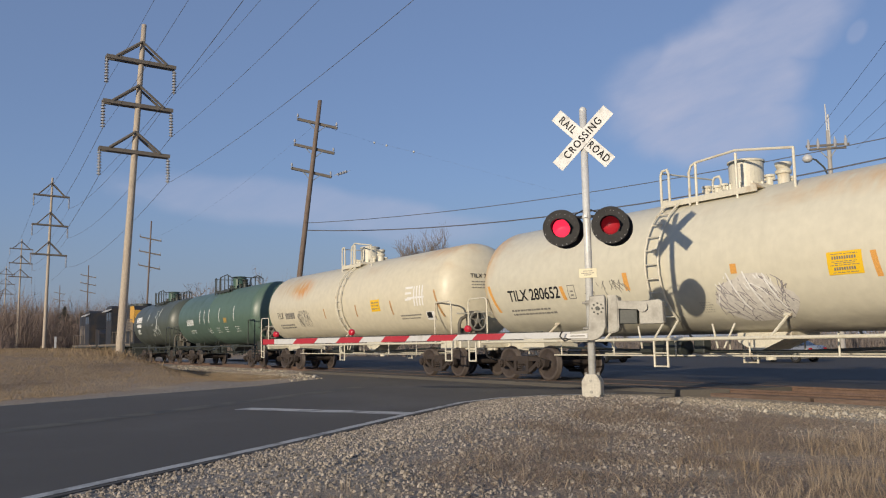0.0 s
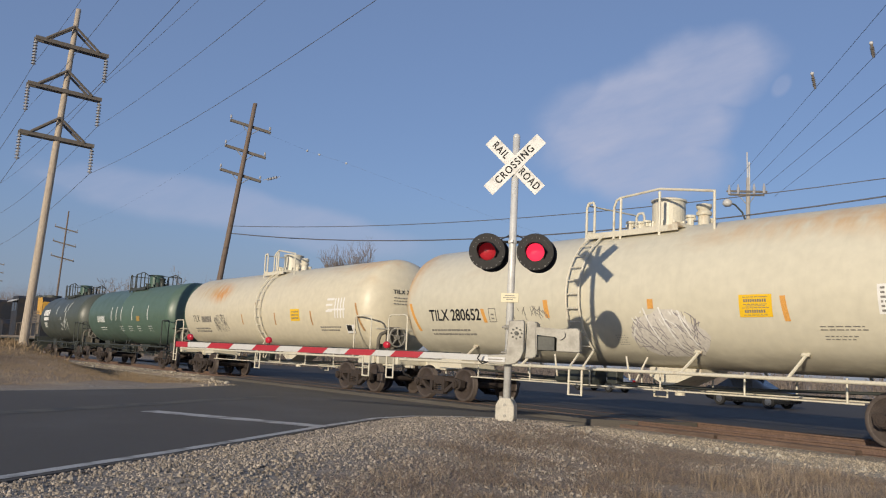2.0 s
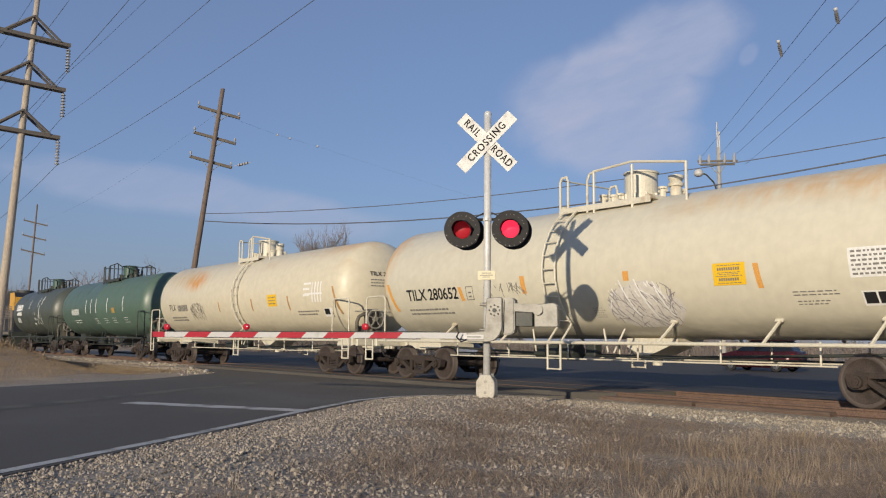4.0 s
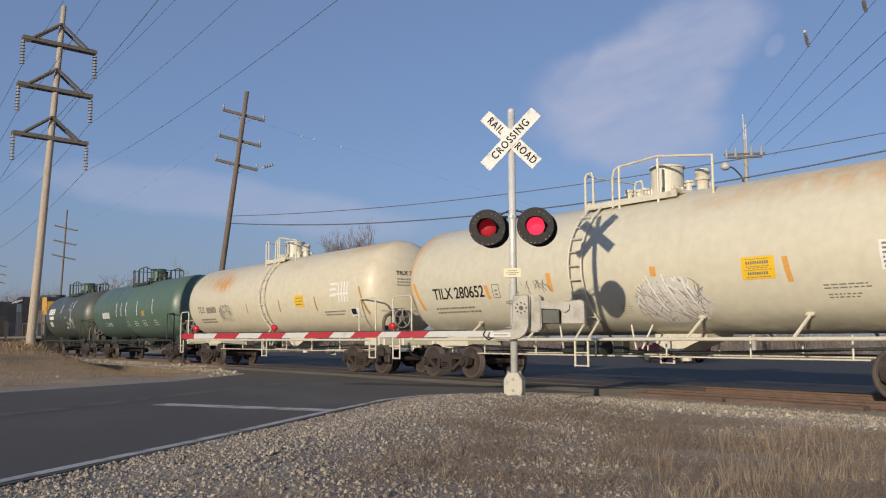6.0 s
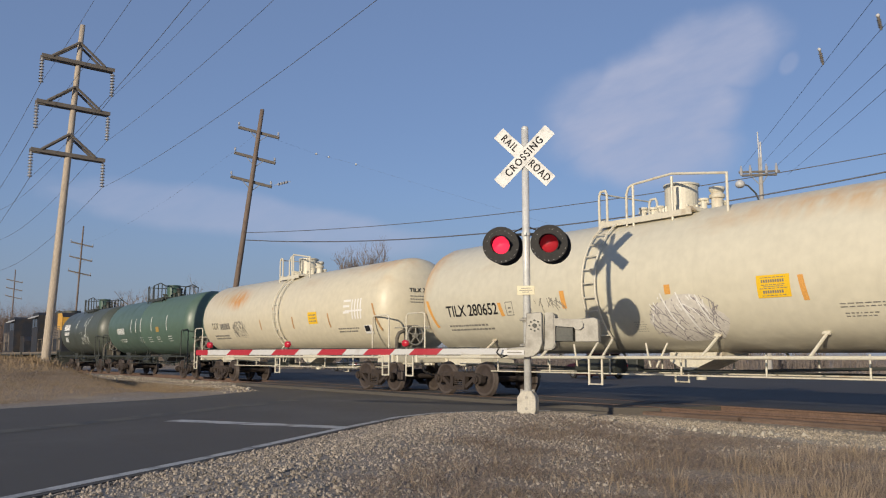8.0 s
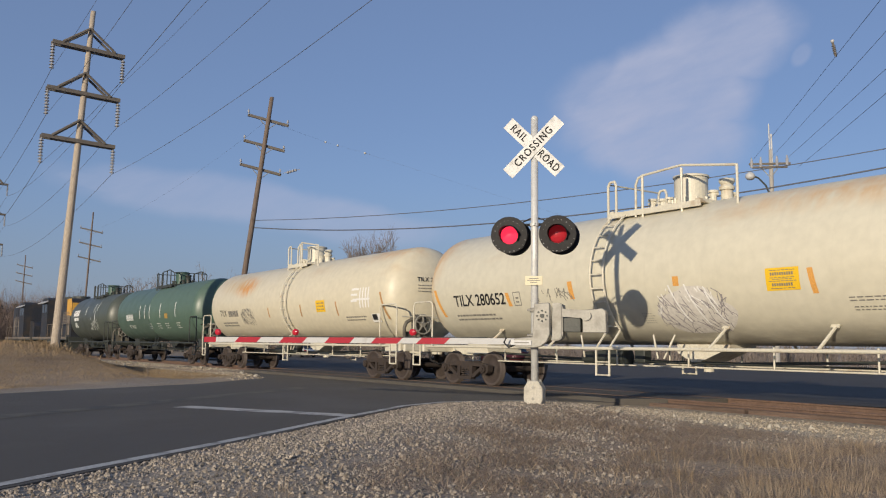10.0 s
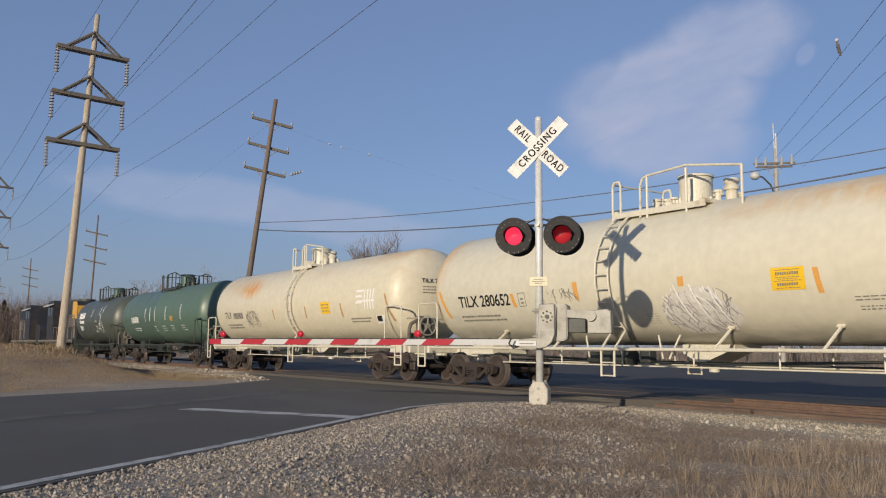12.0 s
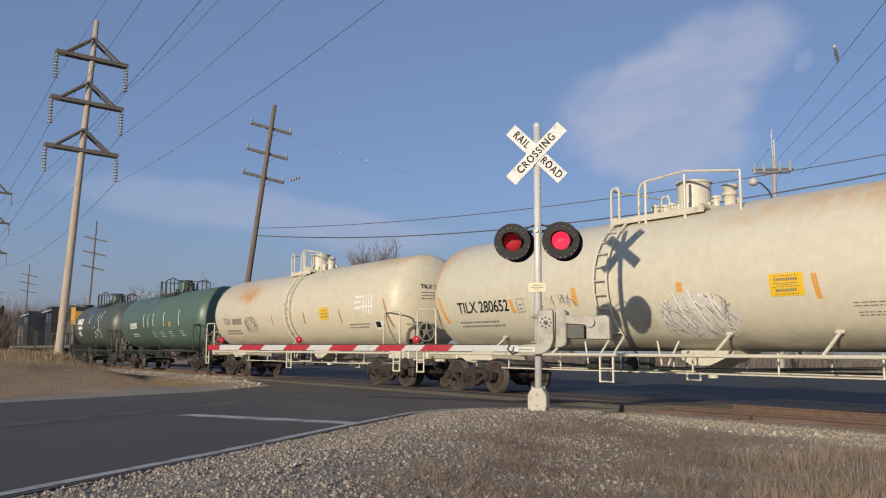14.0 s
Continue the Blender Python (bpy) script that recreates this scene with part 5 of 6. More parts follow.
def gate_mechanism(sig):
    # bracket plate with rounded lower corner, mechanism case, counterweight arms, gate support
    bm = bmesh.new()
    prism(bm, [(0.03, 1.74), (0.27, 1.76), (0.29, 1.72), (0.29, 1.24), (0.24, 1.12), (0.15, 1.04), (0.05, 1.02), (-0.28, 1.02), (-0.30, 1.05), (-0.30, 1.17), (0.0, 1.20)], -0.22, -0.11)
    bmesh.ops.bevel(bm, geom=bm.edges[:], offset=0.012, segments=1, affect="EDGES")
    face = part("gate_bracket", bm, GREY_PAINT, sig, "grey cast gate bracket plate")
    for k in range(9):
        a = k * math.tau / 8
        bm = bmesh.new()
        r = 0.0 if k == 8 else 0.085
        rod(bm, (0.165 + r * math.cos(a), -0.245, 1.54 + r * math.sin(a)), (0.165 + r * math.cos(a), -0.21, 1.54 + r * math.sin(a)), 0.035 if k == 8 else 0.014, 8)
        part("bolt", bm, DARK_STEEL, face)
    bm = bmesh.new()
    prism(bm, [(0.30, 1.76), (0.46, 1.75), (0.48, 1.71), (0.48, 1.20), (0.44, 1.15), (0.28, 1.13)], -0.10, 0.28)
    bmesh.ops.bevel(bm, geom=bm.edges[:], offset=0.02, segments=2, affect="EDGES")
    part("mechanism_case", bm, GREY_PAINT, sig, "grey gate mechanism case")
    for y in (-0.08, 0.24):
        bm = bmesh.new()
        prism(bm, [(0.48, 1.66), (0.86, 1.64), (0.90, 1.60), (0.90, 1.50), (0.48, 1.53)], y, y + 0.03)
        part("counterweight_arm", bm, GREY_PAINT, sig)
    bm = bmesh.new()
    rod(bm, (0.86, -0.11, 1.55), (0.86, 0.28, 1.55), 0.085, 16)
    part("arm_hub", bm, GREY_PAINT, sig)
    # dark block added for the shade below the counterweight arms
    bm = bmesh.new()
    box(bm, (0.62, 0.1, 1.40), (0.30, 0.26, 0.24), bevel=0.01)
    part("motor", bm, DARK_STEEL, sig)
    bm = bmesh.new()
    prism(bm, [(0.80, 1.64), (1.12, 1.67), (1.18, 1.63), (1.19, 1.27), (0.80, 1.27)], -0.06, 0.24)
    bmesh.ops.bevel(bm, geom=bm.edges[:], offset=0.012, segments=1, affect="EDGES")
    part("counterweight", bm, GREY_PAINT, sig, "grey slab counterweight")
    bm = bmesh.new()
    box(bm, (-0.18, -0.235, 1.10), (0.34, 0.012, 0.075))
    lab = part("saddle_label", bm, WHITE_SIGN, sig, "white label on the gate saddle")
    bm = bmesh.new()
    box(bm, (-0.17, -0.244, 1.10), (0.24, 0.003, 0.018))
    part("writing", bm, GREY_INK, lab)
    for z in (1.22, 1.64):
        bm = bmesh.new()
        rod(bm, (0, 0, z - 0.04), (0, 0, z + 0.04), 0.08, 12)
        rod(bm, (-0.11, -0.06, z), (0.06, -0.09, z), 0.02, 6)
        part("mast_clamp", bm, GREY_PAINT, sig)
    # loose control cable looping down the mast
    bm = bmesh.new()
    pipe(bm, [(-0.3, -0.12, 1.06), (-0.42, -0.1, 1.02), (-0.5, -0.1, 1.10), (-0.46, -0.1, 1.18)], 0.012, 6)
    part("control_cable", bm, BLACK_PAINT, sig)


gate_mechanism(signal)


def gate_arm(sig):
    # The arm reaches from the signal over the near lane, striped red and white, with three small lamps
    pivot = Vector((-4.0, -6.13, 1.17))
    tip = Vector((-10.36, -9.26, 1.16))
    d = tip - pivot
    length = d.length
    m = Matrix.Translation(pivot) @ Matrix.Rotation(math.atan2(d.y, d.x), 4, "Z") @ Matrix.Rotation(-math.asin(d.z / length), 4, "Y")
    arm = part("gate_arm", arm_mesh(length), WHITE_SIGN, None, "white gate arm with red stripes, lowered across the lane")
    arm.parent = sig
    arm.matrix_basis = sig.matrix_basis.inverted() @ m
    n = 6
    centres = (0, 5.92, 4.78, 3.68, 2.63, 1.66)
    h = 0.105
    for k in range(n):
        u = length - 0.16 if k == 0 else centres[k]
        bm = bmesh.new()
        w, sl = (0.32, 0.0) if k == 0 else (0.57, -0.06)
        pts = [(u - w / 2 - sl, -h / 2 - 0.001), (u + w / 2 - sl, -h / 2 - 0.001), (u + w / 2 + sl, h / 2 + 0.001), (u - w / 2 + sl, h / 2 + 0.001)]
        prism(bm, pts, -0.0255, 0.0255)
        part("stripe", bm, RED_STRIPE, arm, "red diagonal stripe" if k else "red arm tip")
    for u in (length - 0.35, length - 2.35, length - 5.0):
        bm = bmesh.new()
        rod(bm, (u, 0, h / 2), (u, 0, h / 2 + 0.05), 0.02, 6)
        lathe_b = bmesh.new()
        lathe(lathe_b, [(-0.045, 0.0), (-0.04, 0.05), (-0.03, 0.06), (0.03, 0.06), (0.04, 0.05), (0.045, 0.0)], 16, "Y")
        part("arm_lamp", lathe_b, RED_GATE, arm, "small red arm lamp", smooth=True, m=pose(u, 0, h / 2 + 0.10))
        part("lamp_stem", bm, DARK_STEEL, arm)
    bm = bmesh.new()
    rod(bm, (0.6, 0, h / 2 + 0.012), (length - 0.4, 0, h / 2 + 0.012), 0.008, 6)
    part("lamp_cable", bm, DARK_STEEL, arm)


def arm_mesh(length):
    bm = bmesh.new()
    box(bm, (length / 2, 0, 0), (length, 0.045, 0.105), bevel=0.004)
    return bm


RED_GATE = material("small_red_lens", (0.30, 0.015, 0.025), 0.2, 0, 0.1, 6, 40, 0.0, emit=(1, 0.03, 0.06), strength=0.22)
gate_arm(signal)


def flashes():
    """Each drum turns half round at every beat, the two lamps in turn; beats are 0.54 s apart."""
    beats = [0.46, 0.94, 1.54] + [1.54 + 0.54 * k for k in range(1, 11)] + [7.43, 8.07] + [8.56 + 0.54 * k for k in range(0, 10)] + [13.91]
    for drum, start in zip(lens_drums, (0, 180)):
        home = drum.matrix_basis.copy()
        angle = start
        rows = [(0.0, home @ pose(0, 0, 0, 0, 0, angle))]
        for b in beats:
            if b > 13.9:
                break
            rows.append((b - 0.034, home @ pose(0, 0, 0, 0, 0, angle)))
            rows.append((b - 0.0, home @ pose(0, 0, 0, 0, 0, angle + 60)))
            rows.append((b + 0.034, home @ pose(0, 0, 0, 0, 0, angle + 120)))
            angle += 180
            rows.append((b + 0.067, home @ pose(0, 0, 0, 0, 0, angle)))
        rows.append((14.0, home @ pose(0, 0, 0, 0, 0, angle)))
        walk(drum, rows)


# ---- poles and wires ----
def wire(name, a, b, sag, r, label):
    bm = bmesh.new()
    a, b = Vector(a), Vector(b)
    n = 18
    pts = [a.lerp(b, k / n) - Vector((0, 0, sag * 4 * (k / n) * (1 - k / n))) for k in range(n + 1)]
    ring = []
    for k, p in enumerate(pts):
        d = (pts[min(k + 1, n)] - pts[max(k - 1, 0)]).normalized()
        u = d.cross(Vector((0, 0, 1))).normalized()
        w = u.cross(d)
        ring.append([bm.verts.new(p + r * (u * math.cos(q * math.tau / 5) + w * math.sin(q * math.tau / 5))) for q in range(5)])
    for c, d in zip(ring, ring[1:]):
        for q in range(5):
            bm.faces.new((c[q], c[(q + 1) % 5], d[(q + 1) % 5], d[q]))
    return tagged(part(name, bm, WIRE, smooth=True), label, "wire", "overhead wires")


def shaft(base, top, r0, r1):
    bm = bmesh.new()
    base, top = Vector(base), Vector(top)
    n = 8
    d = top - base
    rings = []
    for k in range(n + 1):
        p = base + d * k / n
        r = r0 + (r1 - r0) * k / n
        rings.append([bm.verts.new(p + Vector((r * math.cos(q * math.tau / 14), r * math.sin(q * math.tau / 14), 0))) for q in range(14)])
    for a, b in zip(rings, rings[1:]):
        for q in range(14):
            bm.faces.new((a[q], a[(q + 1) % 14], b[(q + 1) % 14], b[q]))
    bm.faces.new(rings[-1])
    return bm


def insulator_string(n, r, step):
    """Hanging discs below the origin."""
    bm = bmesh.new()
    rod(bm, (0, 0, 0.02), (0, 0, -n * step - 0.05), r * 0.25, 6)
    for k in range(n):
        z = -0.08 - k * step
        bmesh.ops.create_cone(bm, cap_ends=True, segments=10, radius1=r, radius2=r * 0.45, depth=step * 0.6, matrix=pose(0, 0, z))
    return bm


def transmission_pole(base, lean, heights, arm, rise, label):
    """Tall wood pole, three crossarms each with two slanting braces and two hanging insulator strings."""
    pole = base_empty("transmission_pole", pose(*base), label, "utility pole", "tall poles beside the track")
    top = Vector((lean[0], lean[1], lean[2] - base[2]))
    part("pole_shaft", shaft((0, 0, -0.5), top, 0.18, 0.10), POLE_WOOD, pole, smooth=True)
    ends = []
    for h in heights:
        c = top * ((h - base[2]) / top.z)
        tilt = -0.035
        a = Vector((0.0, arm / 2, tilt * arm / 2))
        bm = bmesh.new()
        m = Matrix.Rotation(math.atan2(a.y, a.x), 4, "Z") @ Matrix.Rotation(-math.atan2(a.z, a.y), 4, "Y")
        for dx in (-0.14, 0.14):
            box(bm, c + Vector((dx, 0, 0)), (arm, 0.09, 0.15), m)
        part("crossarm", bm, ARM_WOOD, pole, "pair of grey wooden crossarm timbers")
        for s in (-1, 1):
            bm = bmesh.new()
            for dx in (-0.18, 0.18):
                rod(bm, c + Vector((dx, 0, rise)), c + a * s * 0.72 + Vector((dx, 0, 0.06)), 0.055, 6)
            part("brace", bm, ARM_WOOD, pole)
            tipp = c + a * s * 0.97 + Vector((0, 0, -0.08))
            part("insulator_string", insulator_string(8, 0.10, 0.125), GLASSY, pole, "hanging string of grey disc insulators", m=Matrix.Translation(tipp))
            ends.append(Vector(base) + tipp - Vector((0, 0, 1.05)))
    return ends


p1 = transmission_pole((-29.54, -8.48, 0.5), (0.13, 0.72, 14.7), (13.03, 11.14, 9.15), 2.83, 0.86, "tall weathered wooden transmission pole with three crossarms in dry grass")
p2 = transmission_pole((-84.5, -4.86, 0.7), (0.03, 0.34, 17.96), (16.14, 13.2, 10.29), 3.3, 1.3, "tall wooden transmission pole with three crossarms beside the track")
p3 = transmission_pole((-153.5, -0.95, 0.7), (0.02, 0.25, 19.68), (18.04, 15.6, 13.3), 3.6, 1.3, "distant wooden transmission pole beside the track")
p4 = transmission_pole((-216.0, 1.8, 0.7), (0.02, 0.2, 20.4), (18.6, 16.3, 14.0), 3.8, 1.3, "distant wooden transmission pole beside the track")
for near, far in ((p1, p2), (p2, p3), (p3, p4)):
    for a, b in zip(near, far):
        wire("power_line", a, b, 0.9, 0.010, "thin power line strung between tall poles")
for a in p1:
    wire("power_line", a, (a.x + 40.0, a.y - 2.2, a.z + 0.1), 0.7, 0.0065, "thin power line strung from a tall pole")


def telegraph_pole(base, top, heights, arm, label, group, mat=None, braces=True):
    """Brown pole with three short crossarms, knee braces and pin insulators."""
    pole = base_empty("utility_pole", pose(*base), label, "utility pole", group)
    t = Vector(top) - Vector(base)
    part("pole_shaft", shaft((0, 0, -0.6), t, 0.20 if arm < 2.8 else 0.14, 0.13 if arm < 2.8 else 0.09), mat or POLE_BROWN, pole, smooth=True)
    for h in heights:
        c = t * ((h - base[2]) / t.z)
        turn = radians(67)
        a = Vector((math.cos(turn), math.sin(turn), -0.22)) * arm / 2
        bm = bmesh.new()
        rod_m = Matrix.Rotation(turn, 4, "Z") @ Matrix.Rotation(math.atan2(0.22, 1), 4, "Y")
        box(bm, c + Vector((-0.1, 0.05, 0)), (arm, 0.14, 0.17), rod_m, bevel=0.01)
        part("crossarm", bm, ARM_WOOD, pole)
        for s in (-1, 1):
            if braces:
                bm = bmesh.new()
                rod(bm, c + a * s * 0.42 - Vector((0, 0, 0.06)), c - Vector((0, 0, 0.6)), 0.022, 6)
                part("brace", bm, GREY_PAINT, pole)
            bm = bmesh.new()
            q = c + a * s * 0.93
            rod(bm, q, q + Vector((0, 0, 0.18)), 0.02, 6)
            rod(bm, q + Vector((0, 0, 0.14)), q + Vector((0, 0, 0.32)), 0.075, 8, 0.05)
            part("pin_insulator", bm, GLASSY, pole)
    return [Vector(base) + t * ((h - base[2]) / t.z) for h in heights]


LINE = "poles beyond the track"
telegraph_pole((-43.45, 4.15, -0.3), (-42.6, 5.98, 16.58), (15.1, 13.45, 11.92), 2.62, "leaning brown wooden utility pole with three crossarms", LINE)
telegraph_pole((-111.5, 10.5, -0.3), (-111.35, 11.1, 18.0), (15.6, 13.7, 11.8), 2.9, "distant brown utility pole with three crossarms", LINE)
telegraph_pole((-174.5, 13.1, -0.3), (-174.48, 13.35, 17.46), (15.32, 13.75, 12.2), 3.0, "distant brown utility pole with three crossarms", LINE)
telegraph_pole((-253, 18.4, -0.3), (-253, 18.44, 18.77), (16.5, 14.6), 3.0, "far brown utility pole with crossarms", LINE)
# dead-end string on the leaning pole
bm = bmesh.new()
for k in range(4):
    rod(bm, (-41.95 + 0.16 * k, 6.9 + 0.1 * k, 11.75 + 0.03 * k), (-41.87 + 0.16 * k, 6.95 + 0.1 * k, 11.77 + 0.03 * k), 0.09, 8)
rod(bm, (-42.2, 6.75, 11.72), (-41.2, 7.4, 11.9), 0.02, 6)
tagged(part("dead_end_insulator", bm, GLASSY), "grey dead-end insulator at a crossarm tip", "insulator")
for dz in (3.2,):
    wire("telegraph_wire", (-42.6, 5.9, 12.0 + dz), (-111.4, 10.6, 12.2 + dz), 1.0, 0.004, "thin wire between brown utility poles")

# street pole far behind, with its fan of wires and a lamp
SP = Vector((-27.7, 36.56, 0))
street = base_empty("utility_pole", pose(SP.x, SP.y, -0.2), "grey street-side utility pole with crossarm, insulators and a mast on top", "utility pole")
part("pole_shaft", shaft((0, 0, 0), (0, 0, 15.0), 0.20, 0.13), material("pale_grey_pole", (0.36, 0.34, 0.31), 0.8, vary=0.2), street, smooth=True)
bm = bmesh.new()
rod(bm, (0.1, 0, 13.6), (0.08, 0, 16.1), 0.06, 8)
rod(bm, (-0.05, 0, 14.6), (-0.1, 0, 16.85), 0.045, 8)
part("top_mast", bm, WHITE_SIGN, street, "white slender top mast")
across = Vector((math.cos(radians(30)), math.sin(radians(30)), 0))
for z, w in ((13.98, 2.7), (13.75, 2.3)):
    bm = bmesh.new()
    box(bm, Vector((0, -0.16, z)), (w, 0.12, 0.14), Matrix.Rotation(radians(30), 4, "Z") @ Matrix.Rotation(radians(3), 4, "Y"))
    part("crossarm", bm, ARM_WOOD, street)
for k in (-1.15, -0.55, 0.5, 1.15):
    bm = bmesh.new()
    rod(bm, across * k + Vector((0, -0.2, 13.8)), across * k + Vector((0, -0.2, 14.3)), 0.10, 10)
    rod(bm, across * k + Vector((0, -0.2, 14.3)), across * k + Vector((0, -0.2, 14.5)), 0.05, 8)
    part("insulator", bm, GLASSY, street)
for k in (-0.6, 0.6):
    bm = bmesh.new()
    rod(bm, across * k + Vector((0, -0.15, 13.8)), (0, -0.05, 13.0), 0.03, 6)
    part("brace", bm, GREY_PAINT, street)
lamp = base_empty("street_lamp", pose(-27.75, 36.35, -0.4), "street lamp with a pale domed head on a curved arm", "street lamp")
bm = bmesh.new()
pipe(bm, [(0, 0, 0), (0, 0, 12.1), (-0.2, -0.1, 12.7), (-0.6, -0.35, 13.25), (-1.0, -0.6, 13.45)], 0.06, 8)
part("lamp_post", bm, DARK_STEEL, lamp)
bm = bmesh.new()
lathe(bm, [(-0.28, 0.0), (-0.26, 0.2), (-0.1, 0.34), (0.12, 0.3), (0.24, 0.16), (0.3, 0.0)], 16, "Z")
part("lamp_head", bm, WHITE_SIGN, lamp, "pale domed lamp head", smooth=True, m=pose(-1.05, -0.62, 13.42))

ends = [((-10.79, 15.77, 12.58), -1.15), ((-7.38, 13.63, 12.44), 0.0), ((-5.34, 10.06, 10.05), 1.15), ((-5.4, 10.12, 9.29), 1.7)]
for e, k in ends:
    a = SP + across * k + Vector((0, 0, 14.2 if k < 1.5 else 13.4))
    b = Vector(e)
    b = b + (b - a) * 0.9
    wire("power_line", a, b, 0.05, 0.009, "thin power line fanning out from a street pole")
wire("telephone_cable", (-43.0, 5.25, 8.68), Vector((-8.98, 17.24, 9.62)) + Vector((34.0, 12.0, 0.94)) * 0.3, 1.1, 0.020, "black telephone cable sagging over the train")
wire("telephone_cable", (-43.0, 5.22, 8.22), Vector((-8.07, 15.31, 8.95)) + Vector((34.9, 10.1, 0.29)) * 0.3, 1.6, 0.03, "thick black telephone cable sagging over the train")
# lightning arresters standing on two of the wires
for foot, top in (((-10.79, 15.77, 12.5), (-10.83, 15.62, 13.11)), ((-7.38, 13.63, 12.36), (-7.41, 13.52, 12.87))):
    arrester = new("line_arrester")
    arrester.location = foot
    tagged(arrester, "grey line arrester clamped upright on a power line", "insulator", "arresters on the wires")
    d = Vector(top) - Vector(foot)
    bm = bmesh.new()
    rod(bm, (0, 0, 0), d, 0.045, 8)
    for k in range(5):
        rod(bm, d * (0.2 + 0.12 * k), d * (0.25 + 0.12 * k), 0.075, 8)
    part("body", bm, ARM_WOOD, arrester)
    bm = bmesh.new()
    bmesh.ops.create_icosphere(bm, subdivisions=2, radius=0.075, matrix=Matrix.Translation(d))
    part("cap", bm, WHITE_SIGN, arrester, "white cap", smooth=True)
# three small markers on a wire high up
MK = [Vector((-45.93, 11.54, 15.13)), Vector((-45.44, 12.25, 14.90)), Vector((-44.36, 13.83, 14.39))]
wire("telegraph_wire", (-42.75, 5.5, 15.1), MK[0], 0.0, 0.003, "hair-thin wire high up")
wire("telegraph_wire", MK[0], MK[2], 0.0, 0.003, "hair-thin wire high up")
wire("telegraph_wire", MK[2], MK[2] + (MK[2] - MK[0]) * 22, 0.8, 0.003, "hair-thin wire high up")
for p in MK:
    bm = bmesh.new()
    lathe(bm, [(-0.09, 0.0), (-0.07, 0.055), (0.0, 0.08), (0.07, 0.055), (0.09, 0.0)], 12, "X")
    tagged(part("wire_marker", bm, WHITE_SIGN, smooth=True, m=pose(*p)), "small pale marker hanging on a wire", "wire marker", "markers on a wire")


# ---- bare trees and brush ----
# twig brown is lightened, with distance haze mixed into the colour
TWIG = material("hazed_brown_twigs", (0.20, 0.165, 0.14), 0.9, 0, 0.3, 2, 10, 0.1)
TWIG_GREY = material("grey_brown_bark", (0.15, 0.125, 0.105), 0.9, 0, 0.3, 2, 10, 0.2)


def limb(bm, a, b, r0, r1):
    d = (b - a).normalized()
    u = d.orthogonal().normalized()
    w = d.cross(u)
    lo = [bm.verts.new(a + r0 * (u * math.cos(q * math.tau / 3) + w * math.sin(q * math.tau / 3))) for q in range(3)]
    hi = [bm.verts.new(b + r1 * (u * math.cos(q * math.tau / 3) + w * math.sin(q * math.tau / 3))) for q in range(3)]
    for q in range(3):
        bm.faces.new((lo[q], lo[(q + 1) % 3], hi[(q + 1) % 3], hi[q]))


def bare_tree(x, y, h, seed, label):
    rnd = random.Random(seed)
    tree = base_empty("bare_tree", pose(x, y, -0.75), label, "tree", "bare winter trees")
    trunk, crown = bmesh.new(), bmesh.new()

    def grow(p, d, length, r, level):
        q = p + d * length
        limb(trunk if level < 2 else crown, p, q, r, r * 0.7)
        if level >= 6:
            return
        for _ in range(3 if level else 5):
            nd = (d + Vector((rnd.uniform(-1, 1), rnd.uniform(-1, 1), rnd.uniform(-0.35, 0.8))) * 0.62).normalized()
            grow(p + d * length * rnd.uniform(0.55, 1), nd, length * rnd.uniform(0.55, 0.82), max(0.008, r * 0.55), level + 1)
    grow(Vector((0, 0, 0)), Vector((0, 0, 1)), h * 0.32, h * 0.02, 0)
    part("trunk", trunk, TWIG_GREY, tree)
    part("crown", crown, TWIG, tree, "crown of bare fine twigs")


bare_tree(-66.7, 27.5, 15.6, 3, "bare spreading tree behind the train")
bare_tree(-64.6, 29.6, 13.6, 13, "bare tree behind the train")
bare_tree(-98.8, 25.2, 15.5, 4, "bare tree behind the train")
bare_tree(-103.0, 28.0, 10.5, 14, "bare tree behind the train")
bare_tree(-133.0, 23.0, 14.5, 5, "bare tree behind the train")
bare_tree(-126.0, 27.0, 12.0, 6, "bare tree behind the train")


